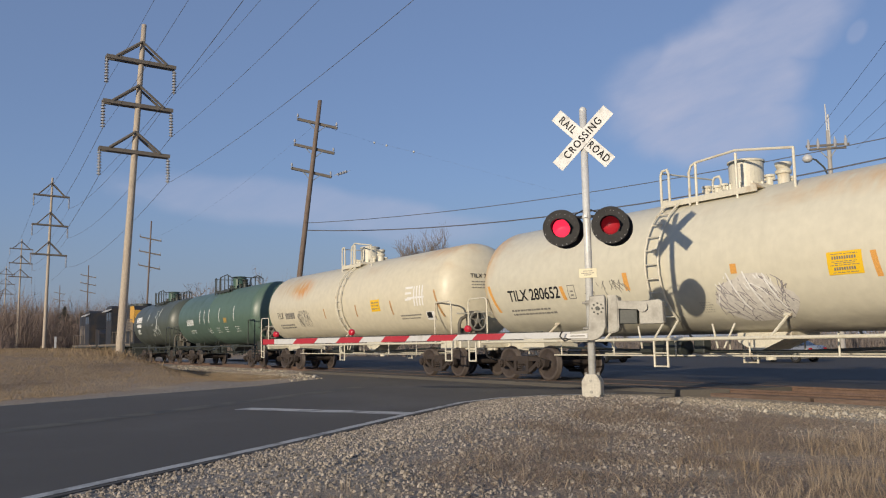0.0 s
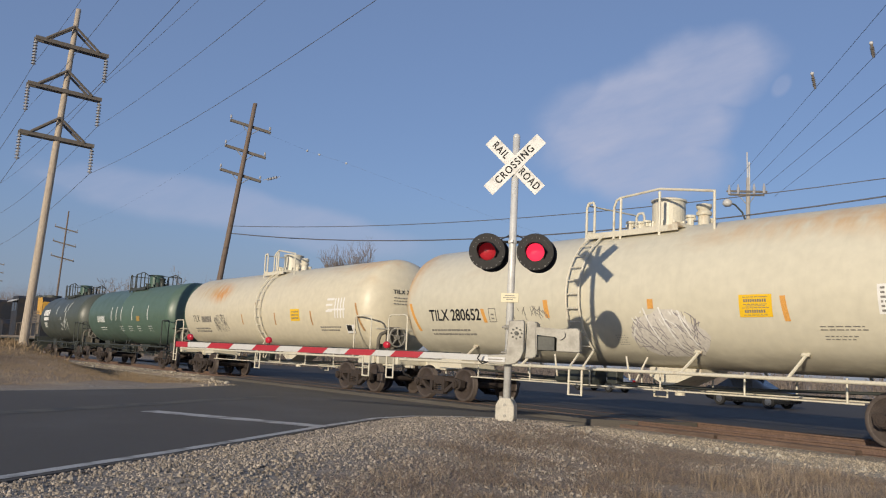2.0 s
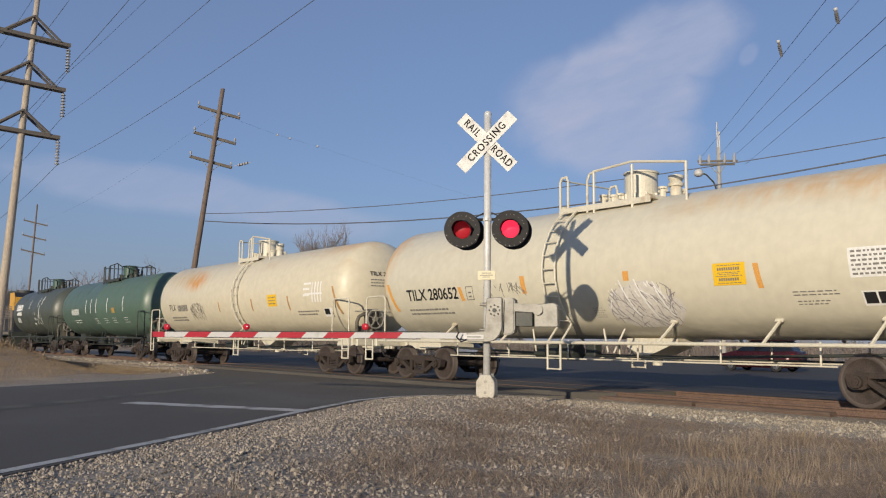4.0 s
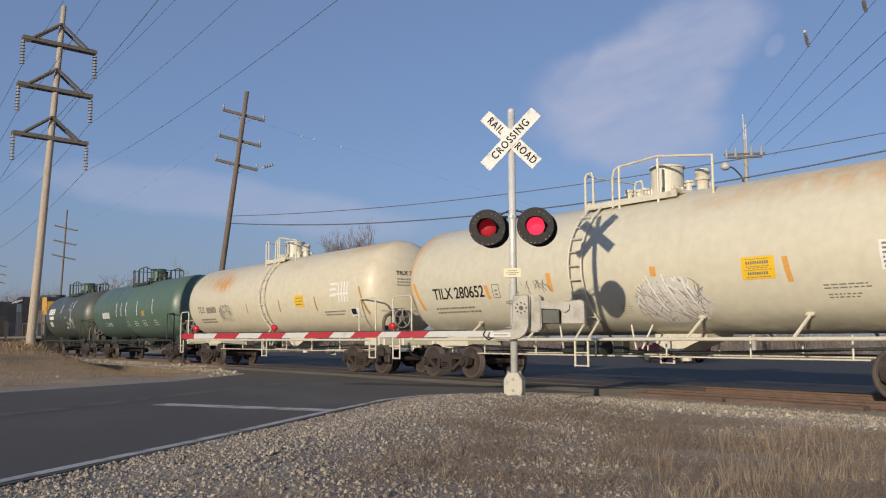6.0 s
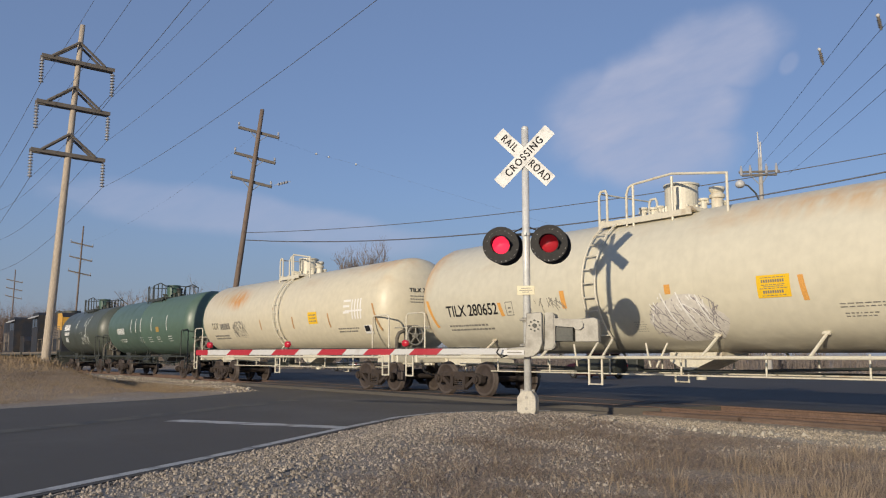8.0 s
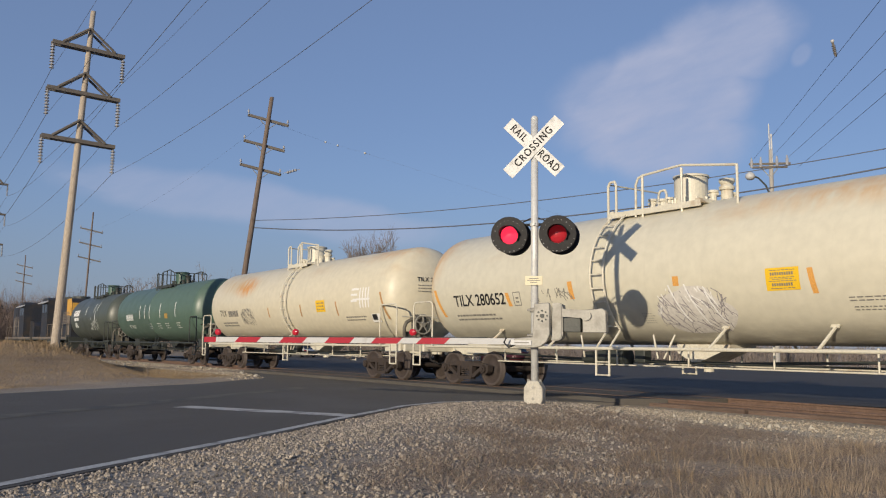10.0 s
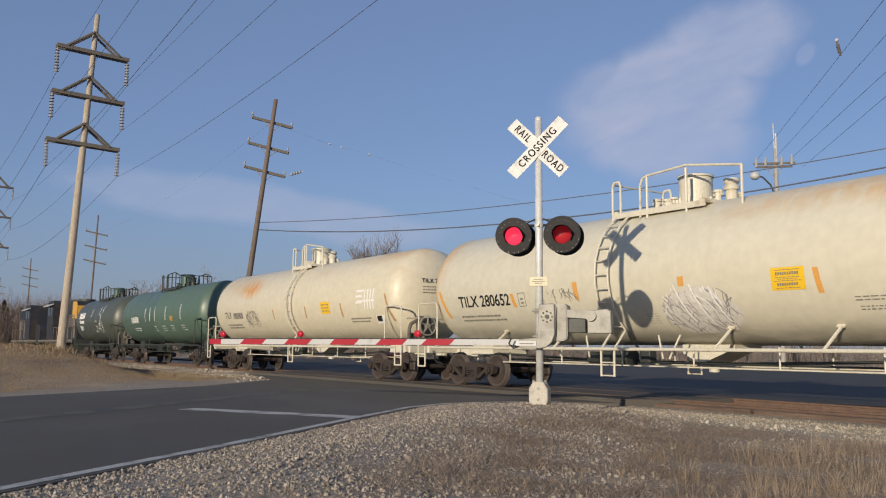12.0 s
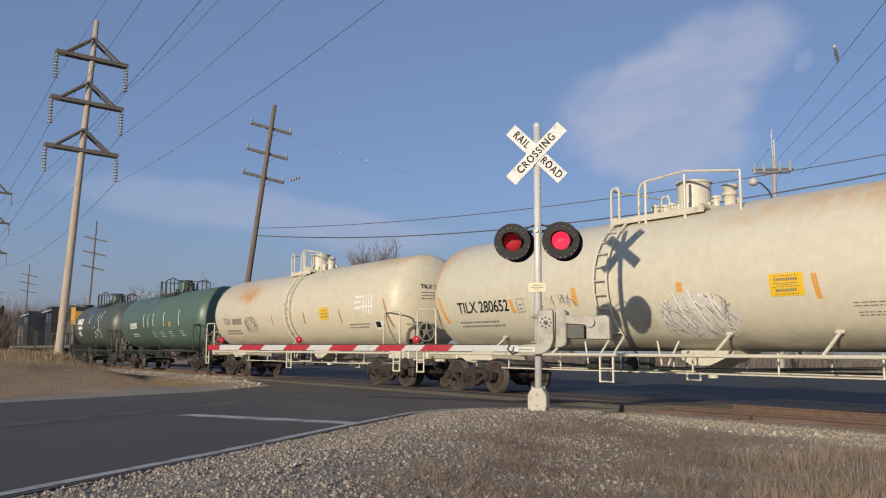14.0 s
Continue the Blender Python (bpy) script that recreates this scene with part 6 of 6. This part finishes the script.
def brush(name, xs, ys, count, hmin, hmax, seed, label, mat=TWIG):
    """Clumps of thin bare twigs that fan out under an uneven dome."""
    rnd = random.Random(seed)
    verts, faces = [], []
    for _ in range(count // 26):
        bx, by = rnd.uniform(*xs), rnd.uniform(*ys)
        k = 0.65 + 0.5 * noise.noise((bx * 0.08, by * 0.08, seed))
        top = rnd.uniform(hmin, hmax) * k
        wide = top * rnd.uniform(0.35, 0.6)
        for _ in range(34):
            a, u = rnd.uniform(0, math.tau), rnd.random() ** 0.6
            root = Vector((bx + 0.35 * wide * u * math.cos(a), by + 0.35 * wide * u * math.sin(a), -0.7 + top * rnd.uniform(0, 0.45)))
            tip = Vector((bx + wide * u * math.cos(a), by + wide * u * math.sin(a), -0.7 + top * (1 - 0.55 * u * u) * rnd.uniform(0.7, 1.0)))
            mid = root.lerp(tip, 0.55) + Vector((rnd.uniform(-0.08, 0.08) * top, rnd.uniform(-0.08, 0.08) * top, 0.03 * top))
            w = rnd.uniform(0.012, 0.03) * (0.7 + top * 0.09)
            b = rnd.uniform(0, math.pi)
            c = Vector((math.cos(b) * w, math.sin(b) * w, 0))
            n = len(verts)
            verts += [root - c, root + c, mid - c * 0.6, mid + c * 0.6, tip]
            faces += [(n, n + 1, n + 3, n + 2), (n + 2, n + 3, n + 4)]
            for _ in range(2):
                n = len(verts)
                q = mid + Vector((rnd.uniform(-0.2, 0.2), rnd.uniform(-0.2, 0.2), rnd.uniform(0.0, 0.25))) * top
                verts += [mid - c * 0.5, mid + c * 0.5, q]
                faces.append((n, n + 1, n + 2))
    me = bpy.data.meshes.new(name)
    me.from_pydata([tuple(v) for v in verts], [], faces)
    me.materials.append(mat)
    return tagged(new(name, me), label, "brush", kind="stuff")


BRUSH = material("bare_brush_twigs", (0.17, 0.125, 0.10), 0.9, 0, 0.3, 0.9, 8, 0.0, (0.23, 0.175, 0.145), 0.5)
brush("far_brush", (-178, -128), (-24, -4), 16000, 5.5, 9.0, 9, "brown leafless thicket beside the line", BRUSH)
brush("far_brush", (-330, -150), (-6, 60), 46000, 10.0, 22.0, 2, "brown leafless thicket along the horizon", BRUSH)
brush("far_brush", (-150, -75), (30, 60), 14000, 2.5, 7.0, 5, "brown leafless thicket beyond the track")
brush("far_brush", (-110, 40), (43, 62), 16000, 2.5, 5.4, 7, "brown leafless thicket beyond the street")
brush("far_brush", (-330, -150), (-45, -8), 18000, 5.0, 10.0, 8, "brown leafless thicket beside the line", BRUSH)


# ---- gravel, rocks and dry grass ----
DRY = material("dry_straw_grass", (0.31, 0.242, 0.172), 0.85, 0, 0.25, 0.9, 8, 0.0, (0.24, 0.17, 0.10), 0.5)
DRY_BANK = material("bank_grass", (0.285, 0.207, 0.122), 0.9, 0, 0.25, 0.25, 8, 0.0, (0.15, 0.11, 0.07), 0.5)
TANGLE = material("tangled_stem", (0.205, 0.155, 0.118), 0.9, 0, 0.3, 0.9, 8, 0.0, (0.17, 0.13, 0.105), 0.45)
DRY_DARK = material("dull_brown_grass", (0.20, 0.15, 0.10), 0.9, 0, 0.25, 0.9, 8, 0.0, (0.27, 0.21, 0.13), 0.5)


def stone_material(base=(0.29, 0.25, 0.205), name="crushed_stone"):
    m = material(name, base, 0.95, 0, 0.25, 3, 30, 0.3)
    nt = m.node_tree
    b = nt.nodes["Principled BSDF"]
    col = b.inputs["Base Color"].links[0].from_socket
    g = nt.nodes.new("ShaderNodeNewGeometry")
    r = nt.nodes.new("ShaderNodeMapRange")
    r.inputs["To Min"].default_value, r.inputs["To Max"].default_value = 0.45, 1.42
    h = nt.nodes.new("ShaderNodeHueSaturation")
    nt.links.new(g.outputs["Random Per Island"], r.inputs["Value"])
    nt.links.new(r.outputs[0], h.inputs["Value"])
    nt.links.new(col, h.inputs["Color"])
    nt.links.new(h.outputs[0], b.inputs["Base Color"])
    return m


STONE = stone_material()
PALE_STONE = material("pale_limestone", (0.42, 0.38, 0.31), 0.9, 0, 0.2, 3, 30, 0.3, (0.30, 0.26, 0.21), 0.4, random_amount=0.2)
ICO = [(0.0, 0.0, -1.0), (0.72, -0.53, -0.45), (-0.28, -0.85, -0.45), (-0.89, 0.0, -0.45), (-0.28, 0.85, -0.45), (0.72, 0.53, -0.45),
       (0.28, -0.85, 0.45), (-0.72, -0.53, 0.45), (-0.72, 0.53, 0.45), (0.28, 0.85, 0.45), (0.89, 0.0, 0.45), (0.0, 0.0, 1.0)]
ICO_F = [(0, 2, 1), (1, 5, 0), (0, 3, 2), (0, 4, 3), (0, 5, 4), (1, 10, 5), (2, 6, 1), (3, 7, 2), (4, 8, 3), (5, 9, 4), (1, 6, 10), (2, 7, 6),
         (3, 8, 7), (4, 9, 8), (5, 10, 9), (6, 11, 10), (7, 11, 6), (8, 11, 7), (9, 11, 8), (10, 11, 9)]


def stone_verts(rnd, c, s):
    q = Euler((rnd.uniform(0, 6), rnd.uniform(0, 6), rnd.uniform(0, 6))).to_matrix()
    sc = Vector((s, s * rnd.uniform(0.6, 1), s * rnd.uniform(0.4, 0.8)))
    return [tuple(Vector(c) + q @ Vector([v[i] * sc[i] * rnd.uniform(0.8, 1.2) for i in range(3)])) for v in ICO]


def scatter_stones(name, count, place, sizes, seed, label, mat=None):
    rnd = random.Random(seed)
    verts, faces = [], []
    while len(faces) < count * 20:
        p = place(rnd)
        if p is None:
            continue
        s = rnd.uniform(*sizes) * rnd.choice((0.6, 0.8, 1, 1.4))
        n = len(verts)
        verts += stone_verts(rnd, (p[0], p[1], height(*p) + s * 0.2), s)
        faces += [tuple(i + n for i in f) for f in ICO_F]
    me = bpy.data.meshes.new(name)
    me.from_pydata(verts, [], faces)
    me.materials.append(mat or STONE)
    return tagged(new(name, me), label, "gravel", kind="stuff")


def on_shoulder(rnd):
    u = rnd.random() ** 1.6 * 5.0
    y = rnd.uniform(-14.5, -2.0)
    x = -5.59 + (u - (y + 8.27) * 0.62) / 0.785 + 0.15
    return (x, y) if not inside(x, y, ROAD_POLY) else None


def by_track(rnd):
    return (rnd.uniform(-6, 6), -rnd.triangular(1.4, 4.6, 2.6))


def far_shoulder(rnd):
    x = rnd.triangular(-48, -17, -34)
    y = rnd.triangular(-5.5, -1.2, -2.4)
    return (x, y) if not inside(x, y, ROAD_POLY) else None


scatter_stones("shoulder_gravel", 30000, on_shoulder, (0.006, 0.021), 1, "loose grey crushed stone on the road shoulder")
BALLAST = stone_material((0.34, 0.29, 0.22), "pale_ballast")
scatter_stones("track_ballast", 16000, by_track, (0.005, 0.017), 2, "loose pale ballast stones beside the rail", BALLAST)
scatter_stones("far_gravel", 6000, far_shoulder, (0.012, 0.038), 3, "pale stones scattered along the track", BALLAST)


def verge(rnd):
    x, y = rnd.uniform(-3.6, 6.5), rnd.uniform(-13.6, -4.0)
    if side(x, y) < 1.0 or rnd.random() > 0.25 + 1.6 * noise.noise((x * 0.8, y * 0.8, 51)):
        return None
    return (x, y)


scatter_stones("verge_gravel", 6000, verge, (0.005, 0.016), 4, "loose grey stones among the dead weeds")

rnd = random.Random(5)
for k in range(46):
    if k < 34:
        x, y, s = rnd.uniform(-5.4, 5), -rnd.triangular(2.6, 4.6, 3.4), rnd.uniform(0.03, 0.075)
    else:
        x, y, s = rnd.uniform(-42, -22), rnd.uniform(-4.2, -2.2), rnd.uniform(0.06, 0.15)
    if inside(x, y, ROAD_POLY):
        continue
    bm = bmesh.new()
    vs = [bm.verts.new(v) for v in stone_verts(rnd, (0, 0, 0), s)]
    for f in ICO_F:
        bm.faces.new([vs[i] for i in f])
    tagged(part("rock", bm, PALE_STONE, m=pose(x, y, height(x, y) + s * 0.25)), "pale rough limestone rock lying beside the rail", "rock", "rocks beside the rail")


def grass(name, count, place, hs, seed, label, mat, width=0.006, bends=(0.1, 1.1)):
    rnd = random.Random(seed)
    verts, faces = [], []
    k = 0
    while k < count:
        p = place(rnd)
        if p is None:
            continue
        k += 1
        x, y, scale = p[:3]
        h = rnd.uniform(*hs) * scale
        z = height(x, y) - 0.02
        a, b = rnd.uniform(0, math.tau), rnd.uniform(0, math.tau) if len(p) < 4 else p[3] + rnd.uniform(-0.7, 0.7)
        w = width * rnd.uniform(0.6, 1.3)
        cx, cy = math.cos(a) * w, math.sin(a) * w
        bend = rnd.uniform(*bends) * h
        dx, dy = math.cos(b) * bend, math.sin(b) * bend
        n = len(verts)
        verts += [(x - cx, y - cy, z), (x + cx, y + cy, z), (x + dx * 0.35 - cx * 0.8, y + dy * 0.35 - cy * 0.8, z + h * 0.6), (x + dx * 0.35 + cx * 0.8, y + dy * 0.35 + cy * 0.8, z + h * 0.6), (x + dx, y + dy, z + h * rnd.uniform(0.8, 1))]
        faces += [(n, n + 1, n + 3, n + 2), (n + 2, n + 3, n + 4)]
    me = bpy.data.meshes.new(name)
    me.from_pydata(verts, [], faces)
    me.materials.append(mat)
    return tagged(new(name, me), label, "grass", kind="stuff")


def near_short(rnd):
    x, y = rnd.uniform(-3.5, 7.5), rnd.uniform(-14.0, -4.4)
    s = side(x, y)
    if s < 1.0 or rnd.random() > smooth(1.0, 4.0, s) * (0.4 + 1.5 * noise.noise((x * 0.7, y * 0.7, 2))):
        return None
    return (x, y, 0.6 + 0.4 * smooth(1.5, 6, s))


def straw(x, y):
    """Where tall straw stands: thick at the open end of the verge, thinning towards the road and the rail."""
    u = (x - 7.1) * 0.593 + (y + 15.5) * 0.805
    v = (y + 15.5) * 0.593 - (x - 7.1) * 0.805
    return (0.05 + 0.95 * smooth(0.4, 3.0, u)) * smooth(11.0, 8.0, v - 0.6 * (u - 2.5)) + 1.0 * smooth(5.5, 8.0, u) * smooth(14, 11, v)


TUFTS = []
tuft_random = random.Random(77)
while len(TUFTS) < 300:
    tx, ty = tuft_random.uniform(-2.2, 7.0), tuft_random.uniform(-13.4, -4.9)
    ts = side(tx, ty)
    k = straw(tx, ty)
    if ts > 1.8 and tuft_random.random() < k * (0.55 + 1.2 * noise.noise((tx * 0.8, ty * 0.9, 7))) + 0.008:
        TUFTS.append((tx, ty, tuft_random.uniform(0.05, 0.26), 0.4 + 0.6 * k * tuft_random.random() + 0.15 * tuft_random.random()))


def near_tangle(rnd):
    x, y = rnd.uniform(-2.5, 7.5), rnd.uniform(-13.6, -4.5)
    s = side(x, y)
    patchy = 0.7 + 2.2 * noise.noise((x * 0.9, y * 1.4, 31)) + 0.8 * noise.noise((x * 3.1, y * 3.1, 5))
    if s < 1.6 or rnd.random() > smooth(1.6, 4.6, s) * patchy:
        return None
    return (x, y, (0.35 + 0.65 * max(0, min(1, patchy))) * (0.45 + 0.55 * smooth(-4.6, -6.2, y)))


def near_tall(rnd):
    # blades spread outward from the heart of a tuft
    tx, ty, r, scale = rnd.choice(TUFTS)
    a, d = rnd.uniform(0, math.tau), r * rnd.random() ** 0.5
    return (tx + d * math.cos(a), ty + d * math.sin(a), scale * (1.1 - 0.4 * d / r), a)


def berm(rnd):
    x, y = rnd.uniform(-46, -14.5), rnd.uniform(-14.5, -3.6)
    if inside(x, y, ROAD_POLY) or rnd.random() > (0.75 + smooth(-18, -27, x)) * (0.75 + 0.8 * noise.noise((x * 0.35, y * 0.35, 12))):
        return None
    if (x + 14.5) * 0.785 + (y + 12.5) * 0.62 > -1.2:
        return None
    return (x, y, 1.0)


grass("short_dry_grass", 24000, near_short, (0.012, 0.05), 11, "short matted brown winter grass", DRY_DARK, 0.004)
grass("tall_dry_grass", 13000, near_tall, (0.08, 0.44), 12, "tall dry straw-coloured grass in tufts", DRY, 0.0017, (0.05, 1.0))
grass("tangled_stems", 60000, near_tangle, (0.03, 0.15), 16, "low tangle of dull grey-brown winter stems", TANGLE, 0.0022, (0.6, 3.0))
grass("matted_grass", 7000, near_tangle, (0.06, 0.17), 15, "bent and matted pale winter grass", DRY, 0.0030, (0.8, 2.5))
grass("berm_grass", 190000, berm, (0.03, 0.10), 13, "dry brown grass on the low bank", DRY_BANK, 0.0045, (0.3, 1.4))


def pole_foot(rnd):
    a, r = rnd.uniform(0, math.tau), abs(rnd.gauss(0, 1.2))
    return (-29.54 + 2 * r * math.cos(a), -8.48 - 0.2 + r * math.sin(a), 0.8)


grass("pole_weeds", 600, pole_foot, (0.15, 0.5), 14, "tall dry weeds round the foot of the tall pole", DRY_BANK, 0.012)


# ---- evergreens and a marker post beyond the bank ----
EVERGREEN = material("dark_evergreen", (0.06, 0.075, 0.058), 0.9, 0, 0.3, 0.9, 8, 0.0, (0.085, 0.095, 0.072), 0.5)


def evergreen(x, y, top, spread, seed):
    rnd = random.Random(seed)
    base = height(x, y) - 0.6
    tall = top - base
    tree = base_empty("evergreen_tree", pose(x, y, base), "dark green conifer standing among bare brush", "tree")
    bm = bmesh.new()
    rod(bm, (0, 0, 0), (0, 0, tall * 0.95), 0.16, 7)
    part("trunk", bm, TWIG, tree)
    verts, faces = [], []
    for _ in range(2600):
        u = rnd.random() ** 0.7
        a = rnd.uniform(0, math.tau)
        reach = spread * (1 - u) * rnd.uniform(0.3, 1.1) * (0.75 + 0.35 * math.sin(u * 37 + 2 * a)) + 0.15
        z = tall * (0.12 + 0.86 * u)
        p0 = Vector((0.3 * reach * math.cos(a), 0.3 * reach * math.sin(a), z))
        p1 = Vector((reach * math.cos(a), reach * math.sin(a), z - 0.25 * reach))
        c = Vector((-math.sin(a), math.cos(a), rnd.uniform(-0.4, 0.4))) * rnd.uniform(0.08, 0.2)
        n = len(verts)
        verts += [tuple(p0 - c * 0.5), tuple(p0 + c * 0.5), tuple(p1 + c), tuple(p1 - c)]
        faces.append((n, n + 1, n + 2, n + 3))
    me = bpy.data.meshes.new("crown")
    me.from_pydata(verts, [], faces)
    me.materials.append(EVERGREEN)
    crown = new("crown", me)
    crown.parent = tree


evergreen(-177.1, 9.5, 9.60, 5.2, 3)
evergreen(-176.0, 12.5, 8.33, 6.4, 4)

post = base_empty("marker_post", pose(-74.91, -5.04, height(-74.91, -5.04) - 0.05), "short white wooden marker post beside the track", "post")
post_top = 2.16 - post.location.z
bm = bmesh.new()
prism(bm, [(-0.10, 0), (0.10, 0), (0.10, post_top - 0.12), (0, post_top), (-0.10, post_top - 0.12)], -0.07, 0.07)
part("stake", bm, WHITE_SIGN, post)


# ---- passing cars on the far street ----
TYRE = material("tyre_rubber", (0.02, 0.02, 0.02), 0.85, 0, 0.2, 8, 40, 0.1)
RIM = material("alloy_rim", (0.5, 0.5, 0.5), 0.3, 0.9, 0.1, 8, 40, 0.0)
LIGHT_GLASS = material("headlamp_glass", (0.7, 0.72, 0.75), 0.1, 0, 0.05, 8, 40, 0.0)
TAIL_GLASS = material("tail_lamp_glass", (0.35, 0.02, 0.02), 0.15, 0, 0.05, 8, 40, 0.0)


def passenger_car(name, paint, label, tall=0.0):
    """A saloon or, with extra height, an SUV; the front points along +x, the wheels stand on z = 0."""
    car = base_empty(name, pose(0, 0, 0), label, "car", "cars passing behind the train")
    t = tall
    bm = bmesh.new()
    prism(bm, [(-2.3, 0.35), (-1.75, 0.22), (1.75, 0.22), (2.28, 0.32), (2.32, 0.62 + t * 0.5), (2.15, 0.78 + t * 0.5), (1.1, 0.95 + t * 0.6), (-2.0, 0.98 + t * 0.6), (-2.32, 0.9 + t * 0.6)], -0.86, 0.86)
    bmesh.ops.bevel(bm, geom=bm.edges[:], offset=0.07, segments=2, affect="EDGES")
    body = part("body", bm, paint, car, smooth=True)
    bm = bmesh.new()
    z0, z1 = 0.93 + t * 0.6, 1.42 + t
    lo = [(-2.0 if t else -1.75, -0.8), (1.1, -0.8), (1.1, 0.8), (-2.0 if t else -1.75, 0.8)]
    hi = [(-1.75 if t else -1.0, -0.6), (0.3, -0.6), (0.3, 0.6), (-1.75 if t else -1.0, 0.6)]
    a = [bm.verts.new((x, y, z0)) for x, y in lo]
    b = [bm.verts.new((x, y, z1)) for x, y in hi]
    bm.faces.new(b)
    for k in range(4):
        bm.faces.new((a[k], a[(k + 1) % 4], b[(k + 1) % 4], b[k]))
    bmesh.ops.recalc_face_normals(bm, faces=bm.faces)
    bmesh.ops.bevel(bm, geom=bm.edges[:], offset=0.05, segments=2, affect="EDGES")
    cabin = part("cabin", bm, DARK_GLASS, car, "dark glazed cabin", smooth=True)
    bm = bmesh.new()
    box(bm, ((hi[0][0] + 0.3) / 2, 0, z1 + 0.012), (1.3 - hi[0][0] - 0.9, 1.22, 0.04), bevel=0.015)
    part("roof", bm, paint, cabin)
    for s in (-1, 1):
        for x in (-1.4, 1.42):
            bm = bmesh.new()
            lathe(bm, [(-0.11, 0.2), (-0.11, 0.3), (-0.07, 0.33), (0.07, 0.33), (0.11, 0.3), (0.11, 0.2)], 20, "Y")
            w = part("wheel", bm, TYRE, car, m=pose(x, s * 0.8, 0.33))
            bm = bmesh.new()
            lathe(bm, [(-0.10, 0.0), (-0.09, 0.19), (0.09, 0.19), (0.10, 0.0)], 16, "Y")
            part("rim", bm, RIM, w)
        bm = bmesh.new()
        box(bm, (2.22, s * 0.62, 0.66 + t * 0.4), (0.2, 0.38, 0.15), bevel=0.04)
        part("headlight", bm, LIGHT_GLASS, body)
        bm = bmesh.new()
        box(bm, (-2.28, s * 0.66, 0.78 + t * 0.5), (0.1, 0.28, 0.16), bevel=0.03)
        part("tail_light", bm, TAIL_GLASS, body)
    return car


silver_car = passenger_car("passing_car", material("silver_car_paint", (0.45, 0.46, 0.47), 0.3, 0.6, 0.05), "silver saloon car passing on the street beyond")
dark_car = passenger_car("passing_car", material("charcoal_car_paint", (0.03, 0.032, 0.036), 0.25, 0.2, 0.05), "charcoal saloon car passing on the street beyond")
maroon_car = passenger_car("passing_car", material("maroon_car_paint", (0.06, 0.012, 0.016), 0.3, 0.2, 0.08), "maroon sport utility car driving along the street beyond", 0.3)


def drives():
    def rows(stops, y, turn):
        return [(t, pose(x, y, far_level(y), 0, 0, turn)) for t, x in stops]
    walk(silver_car, rows([(0, -26.5), (2, -34.0), (3.2, -40.9), (9, -78.2), (14, -111.4)], 29.0, 180))
    walk(dark_car, rows([(0, -37.3), (1.5, -24.4), (2, -19.0), (2.5, -13.8), (3.2, -6.5), (9, 53.0), (14, 100.2)], 24.0, 0))
    walk(maroon_car, rows([(0, 9.6), (2, -5.5), (3, -15.4), (5.5, -25.0), (7, -35.1), (8.5, -37.5), (9.2, -41.6), (11.3, -58.2), (14, -82.1)], 29.0, 180))


def motions():
    flashes()
    drives()


motions()
